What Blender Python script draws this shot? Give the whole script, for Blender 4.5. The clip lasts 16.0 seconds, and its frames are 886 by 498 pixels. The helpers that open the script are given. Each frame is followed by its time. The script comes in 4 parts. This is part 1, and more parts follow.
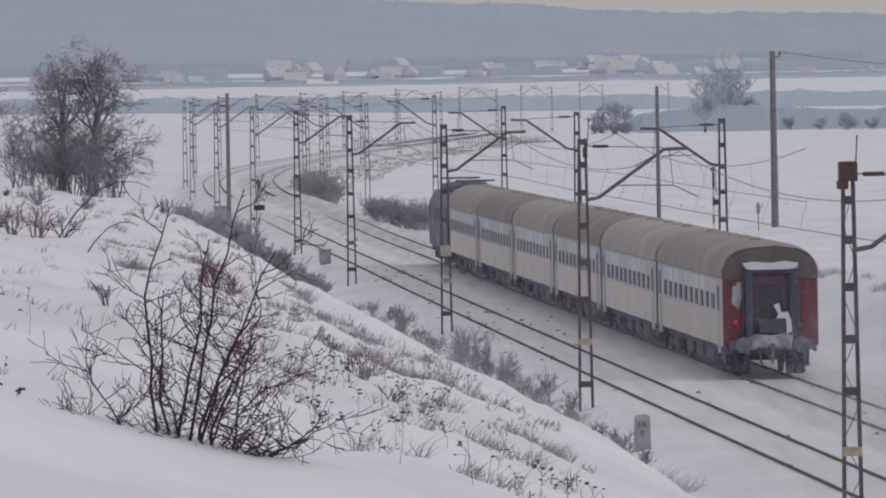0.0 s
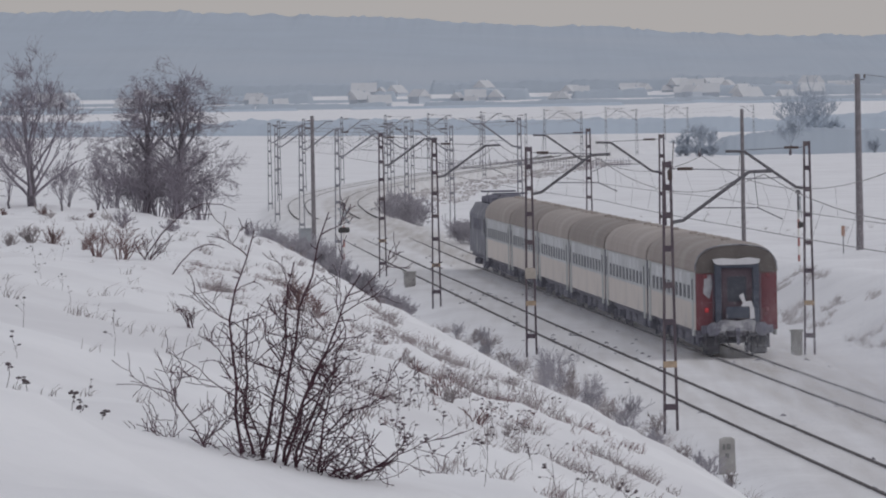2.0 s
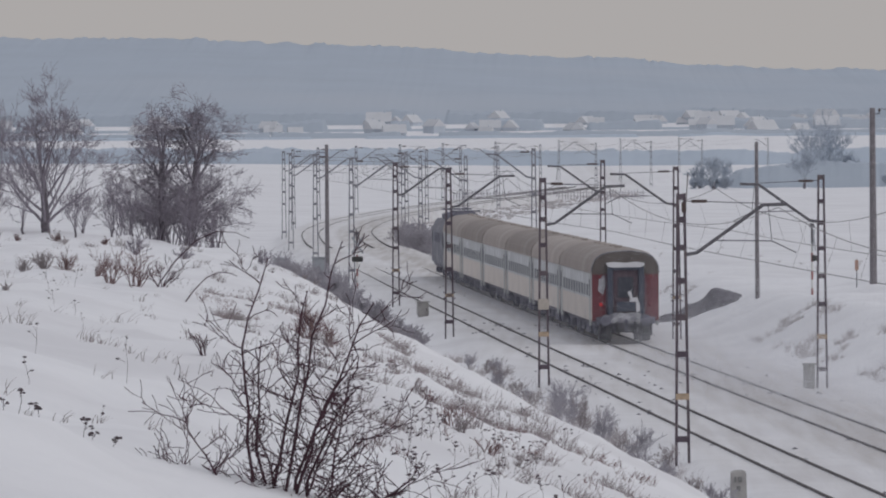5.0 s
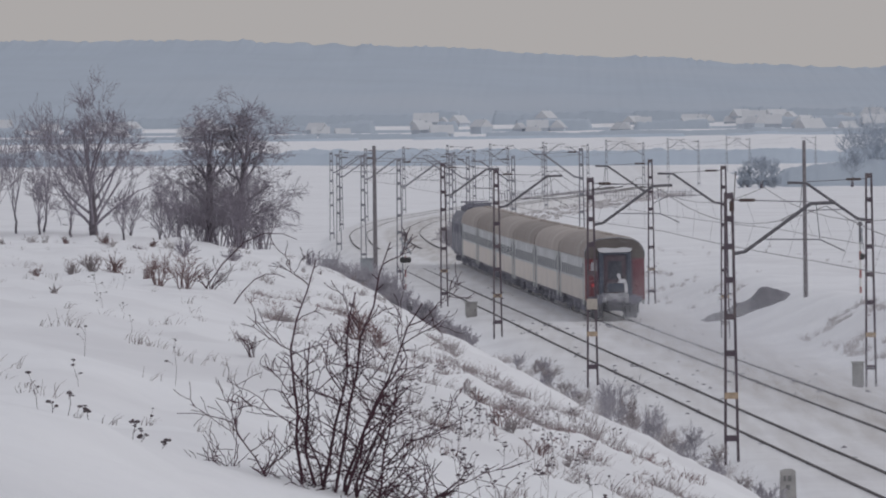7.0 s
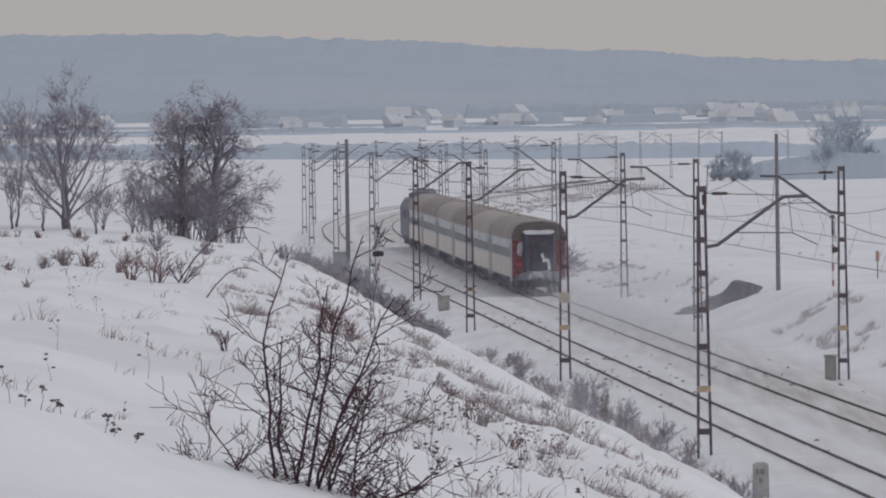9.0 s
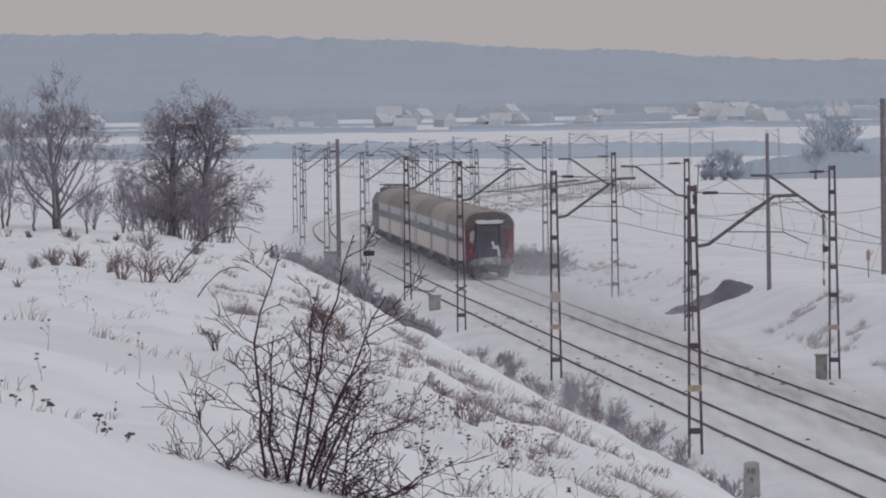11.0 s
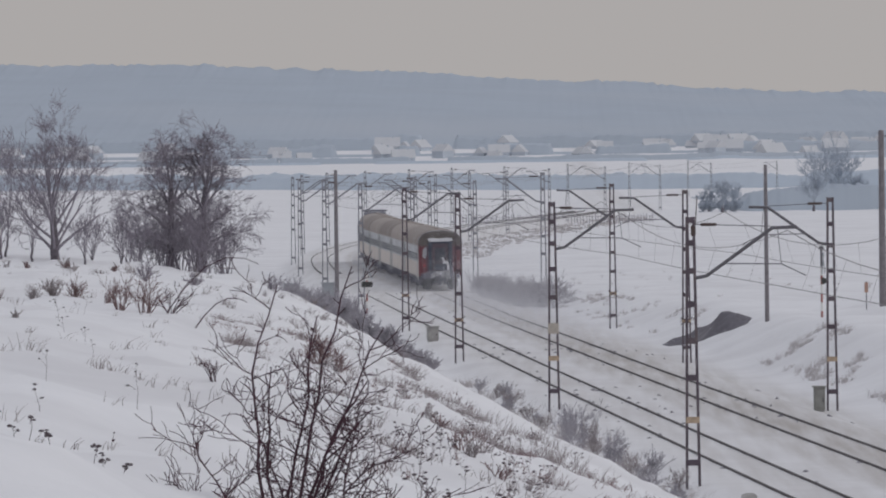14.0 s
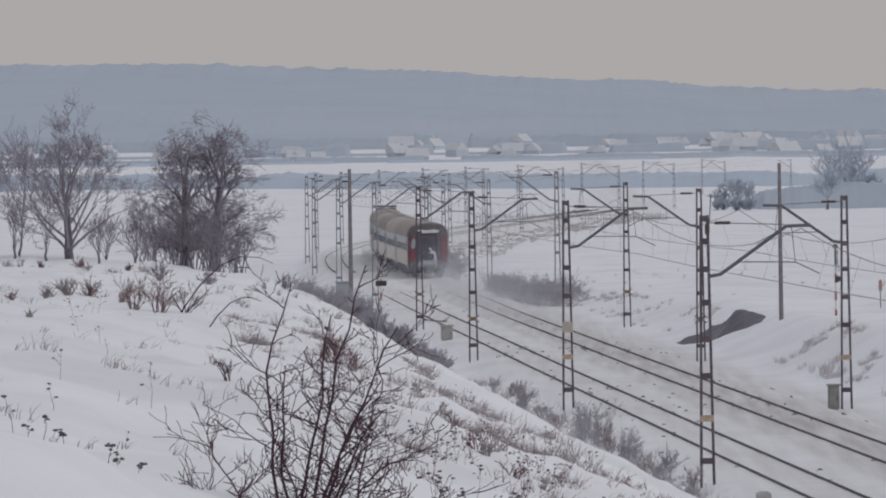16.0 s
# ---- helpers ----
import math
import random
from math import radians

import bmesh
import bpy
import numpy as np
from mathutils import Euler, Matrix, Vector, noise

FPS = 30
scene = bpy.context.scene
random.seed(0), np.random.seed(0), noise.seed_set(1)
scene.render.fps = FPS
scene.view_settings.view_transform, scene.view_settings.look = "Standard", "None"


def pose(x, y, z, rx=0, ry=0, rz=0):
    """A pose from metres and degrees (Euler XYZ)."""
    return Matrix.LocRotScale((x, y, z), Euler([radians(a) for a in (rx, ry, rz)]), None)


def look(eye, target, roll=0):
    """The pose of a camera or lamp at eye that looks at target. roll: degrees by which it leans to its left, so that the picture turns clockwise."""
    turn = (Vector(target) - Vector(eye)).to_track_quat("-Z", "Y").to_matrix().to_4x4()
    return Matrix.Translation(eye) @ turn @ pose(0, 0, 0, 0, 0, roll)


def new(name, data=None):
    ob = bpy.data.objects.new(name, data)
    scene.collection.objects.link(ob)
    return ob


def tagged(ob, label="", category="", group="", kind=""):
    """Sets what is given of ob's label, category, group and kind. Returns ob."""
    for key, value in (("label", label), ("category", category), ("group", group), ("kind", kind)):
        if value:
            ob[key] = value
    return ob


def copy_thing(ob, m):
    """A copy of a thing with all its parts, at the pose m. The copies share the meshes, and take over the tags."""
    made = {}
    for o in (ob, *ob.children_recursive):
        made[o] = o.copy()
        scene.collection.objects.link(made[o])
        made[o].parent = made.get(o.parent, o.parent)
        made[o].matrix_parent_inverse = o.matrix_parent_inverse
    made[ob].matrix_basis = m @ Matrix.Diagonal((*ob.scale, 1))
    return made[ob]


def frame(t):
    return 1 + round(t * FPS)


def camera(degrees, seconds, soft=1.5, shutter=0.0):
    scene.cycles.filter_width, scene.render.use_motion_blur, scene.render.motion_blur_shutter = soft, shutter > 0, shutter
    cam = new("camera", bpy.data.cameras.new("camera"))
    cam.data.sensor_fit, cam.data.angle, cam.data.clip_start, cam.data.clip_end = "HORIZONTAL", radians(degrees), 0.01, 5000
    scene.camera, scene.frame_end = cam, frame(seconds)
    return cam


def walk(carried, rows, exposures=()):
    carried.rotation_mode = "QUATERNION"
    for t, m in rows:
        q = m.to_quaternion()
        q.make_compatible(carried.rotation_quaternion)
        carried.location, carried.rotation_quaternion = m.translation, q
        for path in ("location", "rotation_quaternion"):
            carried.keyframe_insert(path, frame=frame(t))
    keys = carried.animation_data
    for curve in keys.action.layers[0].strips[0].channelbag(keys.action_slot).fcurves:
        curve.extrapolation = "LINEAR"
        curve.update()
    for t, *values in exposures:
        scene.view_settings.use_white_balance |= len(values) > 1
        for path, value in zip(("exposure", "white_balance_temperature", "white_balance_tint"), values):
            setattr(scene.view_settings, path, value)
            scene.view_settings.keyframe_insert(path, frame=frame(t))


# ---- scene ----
# ---------------------------------------------------------------- camera
EYE = 9.49
cam = camera(6.504, 16.0, soft=2.0)
PATH = [
    (0, 0.0000, -1.2869, -1.000),
    (0.5, 0.2328, -1.2448, -0.945),
    (1, 0.2451, -1.3075, -1.163),
    (1.5, 0.4060, -1.1924, -1.188),
    (2, 0.6200, -1.1109, -0.973),
    (2.5, 0.6666, -1.1011, -0.804),
    (3, 0.6306, -0.9833, -0.877),
    (3.5, 0.4579, -0.9743, -0.803),
    (4, 0.3981, -0.9259, -0.626),
    (4.5, 0.6653, -0.8927, -0.388),
    (7, 1.0690, -0.8818, -0.748),
    (7.5, 1.0892, -0.9587, -0.879),
    (8, 1.0166, -1.0552, -0.881),
    (8.5, 1.0079, -0.8998, -0.825),
    (9, 0.8682, -0.9310, -0.814),
    (9.2, 0.8805, -0.9011, -0.792),
    (11.3, 0.7538, -0.9379, -0.871),
    (11.5, 0.7157, -0.8820, -0.876),
    (12, 0.8333, -1.0997, -0.907),
    (12.5, 0.8770, -0.9182, -0.839),
    (13, 0.8620, -0.8988, -0.845),
    (13.5, 0.8843, -0.8448, -0.681),
    (14, 0.7837, -0.7065, -0.749),
    (14.5, 0.7023, -0.7423, -0.870),
    (15, 0.8047, -0.7686, -0.937),
    (15.5, 0.8345, -0.7041, -0.809),
    (16, 0.8865, -0.7140, -0.843),
]
walk(cam, [(t, pose(0, 0, EYE, 90 + pitch, 0, yaw) @ pose(0, 0, 0, 0, 0, lean)) for t, yaw, pitch, lean in PATH])

# ---------------------------------------------------------------- light
world = bpy.data.worlds.new("overcast")
scene.world = world
world.use_nodes = True
wn = world.node_tree
wn.nodes.clear()
sky = wn.nodes.new("ShaderNodeTexSky")
sky.sky_type, sky.sun_disc = "NISHITA", False
sky.sun_elevation, sky.sun_rotation = radians(32), radians(113)
sky.air_density, sky.dust_density, sky.ozone_density = 1.0, 4.0, 1.0
dull = wn.nodes.new("ShaderNodeHueSaturation")
dull.inputs["Saturation"].default_value = 0.5
dull.inputs["Value"].default_value = 0.05
coord = wn.nodes.new("ShaderNodeTexCoord")
split = wn.nodes.new("ShaderNodeSeparateXYZ")
cloud = wn.nodes.new("ShaderNodeValToRGB")
cloud.color_ramp.elements[0].position, cloud.color_ramp.elements[1].position = 0.02, 0.6
cloud.color_ramp.elements[0].color, cloud.color_ramp.elements[1].color = (0.442, 0.422, 0.417, 1), (0.485, 0.50, 0.555, 1)
veil = wn.nodes.new("ShaderNodeMix")
veil.data_type = "RGBA"
veil.inputs[0].default_value = 0.92
back = wn.nodes.new("ShaderNodeBackground")
back.inputs["Strength"].default_value = 1.0
wout = wn.nodes.new("ShaderNodeOutputWorld")
wn.links.new(coord.outputs["Generated"], split.inputs[0])
wn.links.new(split.outputs[2], cloud.inputs[0])
wn.links.new(sky.outputs[0], dull.inputs["Color"])
wn.links.new(dull.outputs[0], veil.inputs[6])
wn.links.new(cloud.outputs[0], veil.inputs[7])
wn.links.new(veil.outputs[2], back.inputs["Color"])
wn.links.new(back.outputs[0], wout.inputs["Surface"])
sun = new("sun", bpy.data.lights.new("sun", "SUN"))
sun.data.energy, sun.data.angle, sun.data.color = 0.65, radians(75), (1.0, 0.97, 0.95)
sun.matrix_world = look((70, 30, 48), (0, 60, 0))
scene.view_settings.exposure = 0.0


# ---------------------------------------------------------------- materials
def shader(name, colour, rough=0.8, metal=0.0, spread=0.15, scale=4.0, bump=0.0, bump_scale=30.0, second=None, second_at=0.6, second_scale=1.5, soft=0.12, per_piece=0.0):
    """A surface with grain at two scales: fine light and dark, and patches of a second colour."""
    m = bpy.data.materials.new(name)
    m.use_nodes = True
    n, l = m.node_tree.nodes, m.node_tree.links
    b = n["Principled BSDF"]
    b.inputs["Roughness"].default_value, b.inputs["Metallic"].default_value = rough, metal
    co = n.new("ShaderNodeTexCoord")
    fine = n.new("ShaderNodeTexNoise")
    fine.inputs["Scale"].default_value, fine.inputs["Detail"].default_value = scale, 5
    l.new(co.outputs["Object"], fine.inputs["Vector"])
    lo, hi = [tuple(min(1, c * k) for c in colour) + (1,) for k in (1 - spread, 1 + spread)]
    ramp = n.new("ShaderNodeValToRGB")
    ramp.color_ramp.elements[0].position, ramp.color_ramp.elements[1].position = 0.3, 0.7
    ramp.color_ramp.elements[0].color, ramp.color_ramp.elements[1].color = lo, hi
    l.new(fine.outputs[0], ramp.inputs[0])
    colour_out = ramp.outputs[0]
    if second:
        patch = n.new("ShaderNodeTexNoise")
        patch.inputs["Scale"].default_value, patch.inputs["Detail"].default_value = second_scale, 6
        l.new(co.outputs["Object"], patch.inputs["Vector"])
        cut = n.new("ShaderNodeMapRange")
        cut.inputs[1].default_value, cut.inputs[2].default_value = second_at - soft, second_at + soft
        l.new(patch.outputs[0], cut.inputs[0])
        mix = n.new("ShaderNodeMix")
        mix.data_type = "RGBA"
        mix.inputs[7].default_value = (*second, 1)
        l.new(cut.outputs[0], mix.inputs[0])
        l.new(colour_out, mix.inputs[6])
        colour_out = mix.outputs[2]
    if per_piece:
        info = n.new("ShaderNodeObjectInfo")
        tone = n.new("ShaderNodeMapRange")
        tone.inputs[3].default_value, tone.inputs[4].default_value = 1 - per_piece, 1 + per_piece
        l.new(info.outputs["Random"], tone.inputs[0])
        hs = n.new("ShaderNodeHueSaturation")
        l.new(tone.outputs[0], hs.inputs["Value"])
        l.new(colour_out, hs.inputs["Color"])
        colour_out = hs.outputs[0]
    l.new(colour_out, b.inputs["Base Color"])
    if bump:
        grain = n.new("ShaderNodeTexNoise")
        grain.inputs["Scale"].default_value, grain.inputs["Detail"].default_value = bump_scale, 6
        l.new(co.outputs["Object"], grain.inputs["Vector"])
        bp = n.new("ShaderNodeBump")
        bp.inputs["Strength"].default_value, bp.inputs["Distance"].default_value = 1.0, bump
        l.new(grain.outputs[0], bp.inputs["Height"])
        l.new(bp.outputs[0], b.inputs["Normal"])
    return m


SNOW = shader("snow", (0.835, 0.835, 0.86), 0.75, 0, 0.03, 0.6, 0.09, 1.3, (0.745, 0.74, 0.765), 0.56, 0.12)


def dirty_snow():
    """Lets the snow turn to trodden, dusty track-bed snow where the ground's own dirt is."""
    n, l = SNOW.node_tree.nodes, SNOW.node_tree.links
    b = n["Principled BSDF"]
    clean = b.inputs["Base Color"].links[0].from_socket
    at = n.new("ShaderNodeAttribute")
    at.attribute_name = "dirt"
    co = n.new("ShaderNodeTexCoord")
    blot = n.new("ShaderNodeTexNoise")
    blot.inputs["Scale"].default_value, blot.inputs["Detail"].default_value = 0.55, 8
    along = n.new("ShaderNodeMapping")
    along.inputs["Rotation"].default_value = (0, 0, radians(-3.5))
    along.inputs["Scale"].default_value = (3.2, 0.11, 1.0)
    l.new(co.outputs["Object"], along.inputs["Vector"])
    l.new(along.outputs[0], blot.inputs["Vector"])
    spread = n.new("ShaderNodeMapRange")
    spread.inputs[1].default_value, spread.inputs[2].default_value, spread.inputs[3].default_value, spread.inputs[4].default_value = 0.3, 0.7, 0.45, 1.2
    l.new(blot.outputs[0], spread.inputs[0])
    share = n.new("ShaderNodeMath")
    share.operation, share.use_clamp = "MULTIPLY", True
    l.new(at.outputs["Fac"], share.inputs[0])
    l.new(spread.outputs[0], share.inputs[1])
    mix = n.new("ShaderNodeMix")
    mix.data_type = "RGBA"
    mix.inputs[7].default_value = (0.45, 0.42, 0.40, 1)
    l.new(share.outputs[0], mix.inputs[0])
    l.new(clean, mix.inputs[6])
    l.new(mix.outputs[2], b.inputs["Base Color"])


dirty_snow()
RAIL = shader("rail_steel", (0.085, 0.075, 0.078), 0.7, 0.2, 0.25, 6.0)
# Lighter copy of the mast colour for far masts, standing in for haze.
HAZED = shader("hazed_mast_steel", (0.24, 0.24, 0.27), 0.8, 0.1, 0.15, 3.0)
MAST = shader("mast_paint", (0.09, 0.07, 0.088), 0.7, 0.1, 0.3, 7.0, second=(0.16, 0.13, 0.135), second_scale=2.0)
ARM = shader("arm_steel", (0.13, 0.125, 0.14), 0.7, 0.2, 0.2, 7.0)
WIRE = shader("wire", (0.2, 0.19, 0.2), 0.6, 0.3, 0.1, 3.0)
INSUL = shader("insulator", (0.07, 0.045, 0.04), 0.35, 0, 0.2, 9.0)
YELLOW = shader("faded_yellow_band", (0.42, 0.32, 0.23), 0.7, 0, 0.15, 9.0, second=(0.3, 0.24, 0.17), second_scale=6)
BARE = shader("band_light", (0.42, 0.38, 0.34), 0.8, 0, 0.1, 8.0)
WOODPOLE = shader("weathered_pole", (0.20, 0.185, 0.20), 0.85, 0, 0.2, 5.0)
BARK = shader("bark", (0.14, 0.125, 0.145), 0.9, 0, 0.3, 6.0)
TWIG = shader("twig", (0.275, 0.25, 0.29), 0.9, 0, 0.25, 3.0)
BUSHTWIG = shader("bush_twig", (0.055, 0.02, 0.032), 0.8, 0, 0.35, 14.0)
REDTWIG = shader("reddish_twig", (0.19, 0.12, 0.12), 0.85, 0, 0.3, 8.0)
GRASS = shader("dry_grass", (0.34, 0.305, 0.31), 0.95, 0, 0.3, 4.0, second=(0.2, 0.17, 0.17), second_scale=2)
SEED = shader("seed_head", (0.10, 0.08, 0.088), 0.95, 0, 0.3, 20.0)
EARTH = shader("bare_earth", (0.15, 0.142, 0.165), 0.95, 0, 0.15, 1.5, 0.02, 4.0, (0.25, 0.24, 0.26), 0.62, 0.7)
# Haze over the hill and far woods is put into these blue-grey colours.
WOODS = shader("hazed_wood", (0.425, 0.48, 0.553), 0.95, 0, 0.03, 0.02, second=(0.455, 0.50, 0.565), second_scale=0.004)
BELT = shader("hazed_belt", (0.47, 0.535, 0.62), 0.95, 0, 0.03, 0.05)
# Far trees and shrubs: haze painted in as a pale bluish twig colour.
THICKET = shader("hazed_far_twigs", (0.46, 0.51, 0.58), 0.95, 0, 0.08, 0.4)
# Lighter, greyer twig colour that takes the place of haze.
HAZETWIG = shader("hazed_twig", (0.37, 0.355, 0.39), 0.95, 0, 0.2, 2.0)
PALEGRASS = shader("pale_grass", (0.50, 0.47, 0.475), 0.95, 0, 0.25, 3.0)
# Village roofs, walls and windows are toned towards the hill to imitate haze.
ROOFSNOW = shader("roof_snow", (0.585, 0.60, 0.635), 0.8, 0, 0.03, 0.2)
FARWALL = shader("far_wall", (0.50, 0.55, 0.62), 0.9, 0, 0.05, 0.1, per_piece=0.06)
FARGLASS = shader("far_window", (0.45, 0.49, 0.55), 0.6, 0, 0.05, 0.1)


# ---------------------------------------------------------------- small builders
def blank(name):
    ob = new(name)
    ob.empty_display_size = 0.2
    return ob


def part(name, bm, material, parent=None, label=""):
    me = bpy.data.meshes.new(name)
    bm.to_mesh(me)
    bm.free()
    me.materials.append(material)
    ob = new(name, me)
    if parent:
        ob.parent = parent
    if label:
        tagged(ob, label)
    return ob


def raw(name, verts, faces, material, parent=None, label="", smooth=False):
    me = bpy.data.meshes.new(name)
    me.from_pydata(verts, [], faces)
    me.materials.append(material)
    if smooth:
        me.shade_smooth()
    ob = new(name, me)
    if parent:
        ob.parent = parent
    if label:
        tagged(ob, label)
    return ob


def box(bm, x0, x1, y0, y1, z0, z1, bevel=0.0):
    made = bmesh.ops.create_cube(bm, size=1.0, matrix=Matrix.Translation(((x0 + x1) / 2, (y0 + y1) / 2, (z0 + z1) / 2)) @ Matrix.Diagonal((x1 - x0, y1 - y0, z1 - z0, 1)))
    if bevel:
        edges = {e for v in made["verts"] for e in v.link_edges}
        bmesh.ops.bevel(bm, geom=list(edges), offset=bevel, segments=1, affect="EDGES", profile=0.5)
    return bm


def boxes(*rows, bevel=0.0):
    bm = bmesh.new()
    for r in rows:
        box(bm, *r, bevel=bevel)
    return bm


def tube(verts, faces, points, radii, sides=5):
    """Adds a tapered tube along points to the lists."""
    start = len(verts)
    for i, p in enumerate(points):
        a, b = points[max(i - 1, 0)], points[min(i + 1, len(points) - 1)]
        way = (b - a).normalized() if (b - a).length > 1e-9 else Vector((0, 0, 1))
        side = way.orthogonal().normalized()
        up = way.cross(side)
        for k in range(sides):
            t = 2 * math.pi * k / sides
            verts.append(tuple(p + (side * math.cos(t) + up * math.sin(t)) * radii[i]))
    for i in range(len(points) - 1):
        for k in range(sides):
            a, b = start + i * sides + k, start + i * sides + (k + 1) % sides
            faces.append((a, b, b + sides, a + sides))
    faces.append(tuple(start + (len(points) - 1) * sides + k for k in range(sides)))
    faces.append(tuple(start + sides - 1 - k for k in range(sides)))


def pipe(name, points, radius, material, parent=None, sides=6, label=""):
    v, f = [], []
    pts = [Vector(p) for p in points]
    tube(v, f, pts, [radius] * len(pts) if not isinstance(radius, (list, tuple)) else radius, sides)
    return raw(name, v, f, material, parent, label)


def smooth(a, b, v):
    t = min(1, max(0, (v - a) / (b - a)))
    return t * t * (3 - 2 * t)


# ---------------------------------------------------------------- the line of the railway
WAY_Y = [-400, 0, 70, 140, 210, 244, 274, 308, 343, 390, 436, 500, 558, 626, 712, 795, 895, 1000, 1120, 1250, 1380, 1500, 1675, 1950, 2050]
WAY_X = [45, 20.3, 16.2, 11.9, 7.4, 5.3, 3.45, 1.38, -0.8, -3.52, -6.35, -10.3, -14.1, -18.1, -21.2, -21.2, -17.2, -11.0, -2.5, 6, 14.5, 22, 34, 64, 76]
LINE_Y = np.linspace(-400, 2050, 4901)
LINE_X = np.interp(LINE_Y, WAY_Y, WAY_X)
for _ in range(3):
    LINE_X = np.convolve(np.pad(LINE_X, 40, mode="reflect", reflect_type="odd"), np.ones(81) / 81, "valid")
HEAD = np.arctan2(np.gradient(LINE_X), np.gradient(LINE_Y))
GAP = 4.4


def rail_x(y):
    return float(np.interp(y, LINE_Y, LINE_X))


def beside(y, off, z=0.0):
    """A place off metres to the right of the left track at the run y, and the way that the track goes there."""
    x, a = rail_x(y), float(np.interp(y, LINE_Y, HEAD))
    return Vector((x + off * math.cos(a), y - off * math.sin(a), z)), a


def widen(y):
    """How far the two tracks draw apart in the bend, set to fit the camera's view."""
    return 0.36 * smooth(440, 580, y)


def climb(y):
    """How far the line rises into the bend, set to fit the camera's view."""
    return 0.3 * smooth(430, 600, y)


WIDER = GAP + 0.36 * np.array([smooth(440, 580, y) for y in LINE_Y])
RIGHT_X, RIGHT_Y = LINE_X + WIDER * np.cos(HEAD), LINE_Y - WIDER * np.sin(HEAD)
RUN = np.r_[0, np.cumsum(np.hypot(np.diff(RIGHT_X), np.diff(RIGHT_Y)))]
RUN = RUN - np.interp(0, RIGHT_Y, RUN)


def on_right(s):
    y = float(np.interp(s, RUN, RIGHT_Y))
    return Vector((float(np.interp(s, RUN, RIGHT_X)), y, climb(y)))


# ---------------------------------------------------------------- ground
BANK_E = [4, 6, 9.3, 11.3, 13.5, 16.1, 18.6, 21, 25, 60, 200]
BANK_NEAR = [0, 0.5, 3.3, 4.4, 5.3, 6.5, 7.35, 7.85, 8.2, 8.6, 8.0]
BANK_MID = [0, 0.4, 2.95, 4.0, 4.7, 5.05, 5.25, 5.5, 5.6, 5.7, 5.6]


def height(x, y):
    d = x - rail_x(y)
    n1 = noise.noise((x * 0.12, y * 0.05, 3.1))
    n2 = noise.noise((x * 0.5, y * 0.16, 7.7))
    n3 = noise.noise((x * 1.6, y * 0.5, 1.7))
    z = -0.36 + 0.012 * n3 * (1 - 0.7 * smooth(430, 600, y))
    bed = 1 - smooth(2.0, 3.4, abs(d - GAP / 2) - GAP / 2)
    z += (0.30 + 0.058 * smooth(400, 600, y) + climb(y)) * bed
    if y > 600:
        base = -0.2 - 0.7 * smooth(800, 2200, y) + 4.5 * smooth(2230, 2420, y) + 1.7 * smooth(2400, 3300, y) + 6.5 * smooth(3440, 3690, y)
        z += base + 1.7 * smooth(40, -150, x) * smooth(1500, 2100, y) * (1 - smooth(2230, 2420, y))
    if d < -4.0:
        e = -d
        fade = 1 - smooth(325, 440, y)
        near = float(np.interp(e, BANK_E, BANK_NEAR))
        mid = float(np.interp(e, BANK_E, BANK_MID))
        rise = near + (mid - near) * min(1, max(0, (y - 50) / 250))
        grow = smooth(6, 11, e)
        rough = max(0, noise.noise((x * 1.1, y * 0.33, 12.5))) * smooth(8, 11, e) * (1 - smooth(16, 18.5, e))
        z += rise * fade + (0.24 * n1 + 0.15 * n2 + 0.1 * n3 + 0.16 * abs(noise.noise((x * 0.9, y * 0.3, 5.5))) + 0.1 * rough) * grow * fade + 0.15 * n1 * smooth(5, 9, e)
        z += 0.28 * math.exp(-(((y - 46) / 6) ** 2)) * smooth(18.8, 21.0, e)
    if d > GAP + 4.0:
        e = d - GAP
        fade = 1 - smooth(330, 620, y)
        z += (2.0 + 0.5 * n1) * smooth(4.8 + 1.0 * n2, 10.5, e) * fade + (0.12 * n2 + 0.05 * n3) * smooth(4.5, 8, e) + 0.3 * n1 * smooth(8, 20, e)
    return z


def ground():
    ys = list(np.arange(-300, 30, 15)) + list(np.arange(30, 120, 0.7)) + list(np.arange(120, 460, 1.3)) + list(np.arange(460, 1000, 5)) + list(np.arange(1000, 4700, 45)) + [4900]
    near = list(np.arange(-26, 26.01, 0.5))
    out = [30, 36, 44, 54, 68, 88, 115, 150, 200, 270, 360, 480, 640, 850, 1150, 1600, 2300]
    ds = [-v for v in reversed(out)] + near + out
    verts = []
    for y in ys:
        c = rail_x(min(y, 1300))
        for d in ds:
            verts.append((c + d, float(y), height(c + d, float(y))))
    w = len(ds)
    faces = []
    for i in range(len(ys) - 1):
        for j in range(w - 1):
            a = i * w + j
            faces.append((a, a + 1, a + 1 + w, a + w))
    g = raw("ground", verts, faces, SNOW, smooth=True)
    soil = g.data.attributes.new("dirt", "FLOAT", "POINT")
    dirt = []
    for y in ys:
        gone = 1 - 0.6 * smooth(620, 1300, y)
        for d in ds:
            reach = abs(d - GAP / 2) - GAP / 2 - (1.6 if d > 0 else 0)
            all_over = 0.6 * (1 - smooth(1.4, 4.0, reach)) * (0.42 if d < GAP / 2 else 0.95)
            worn = 0.3 * math.exp(-(((d - GAP - 0.1) / 1.3) ** 2)) + 0.22 * math.exp(-((d / 1.2) ** 2))
            dirt.append(min(1, all_over + worn) * gone)
    soil.data.foreach_set("value", dirt)
    tagged(g, "snow-covered fields, hillside and track bed", "ground", kind="structure")


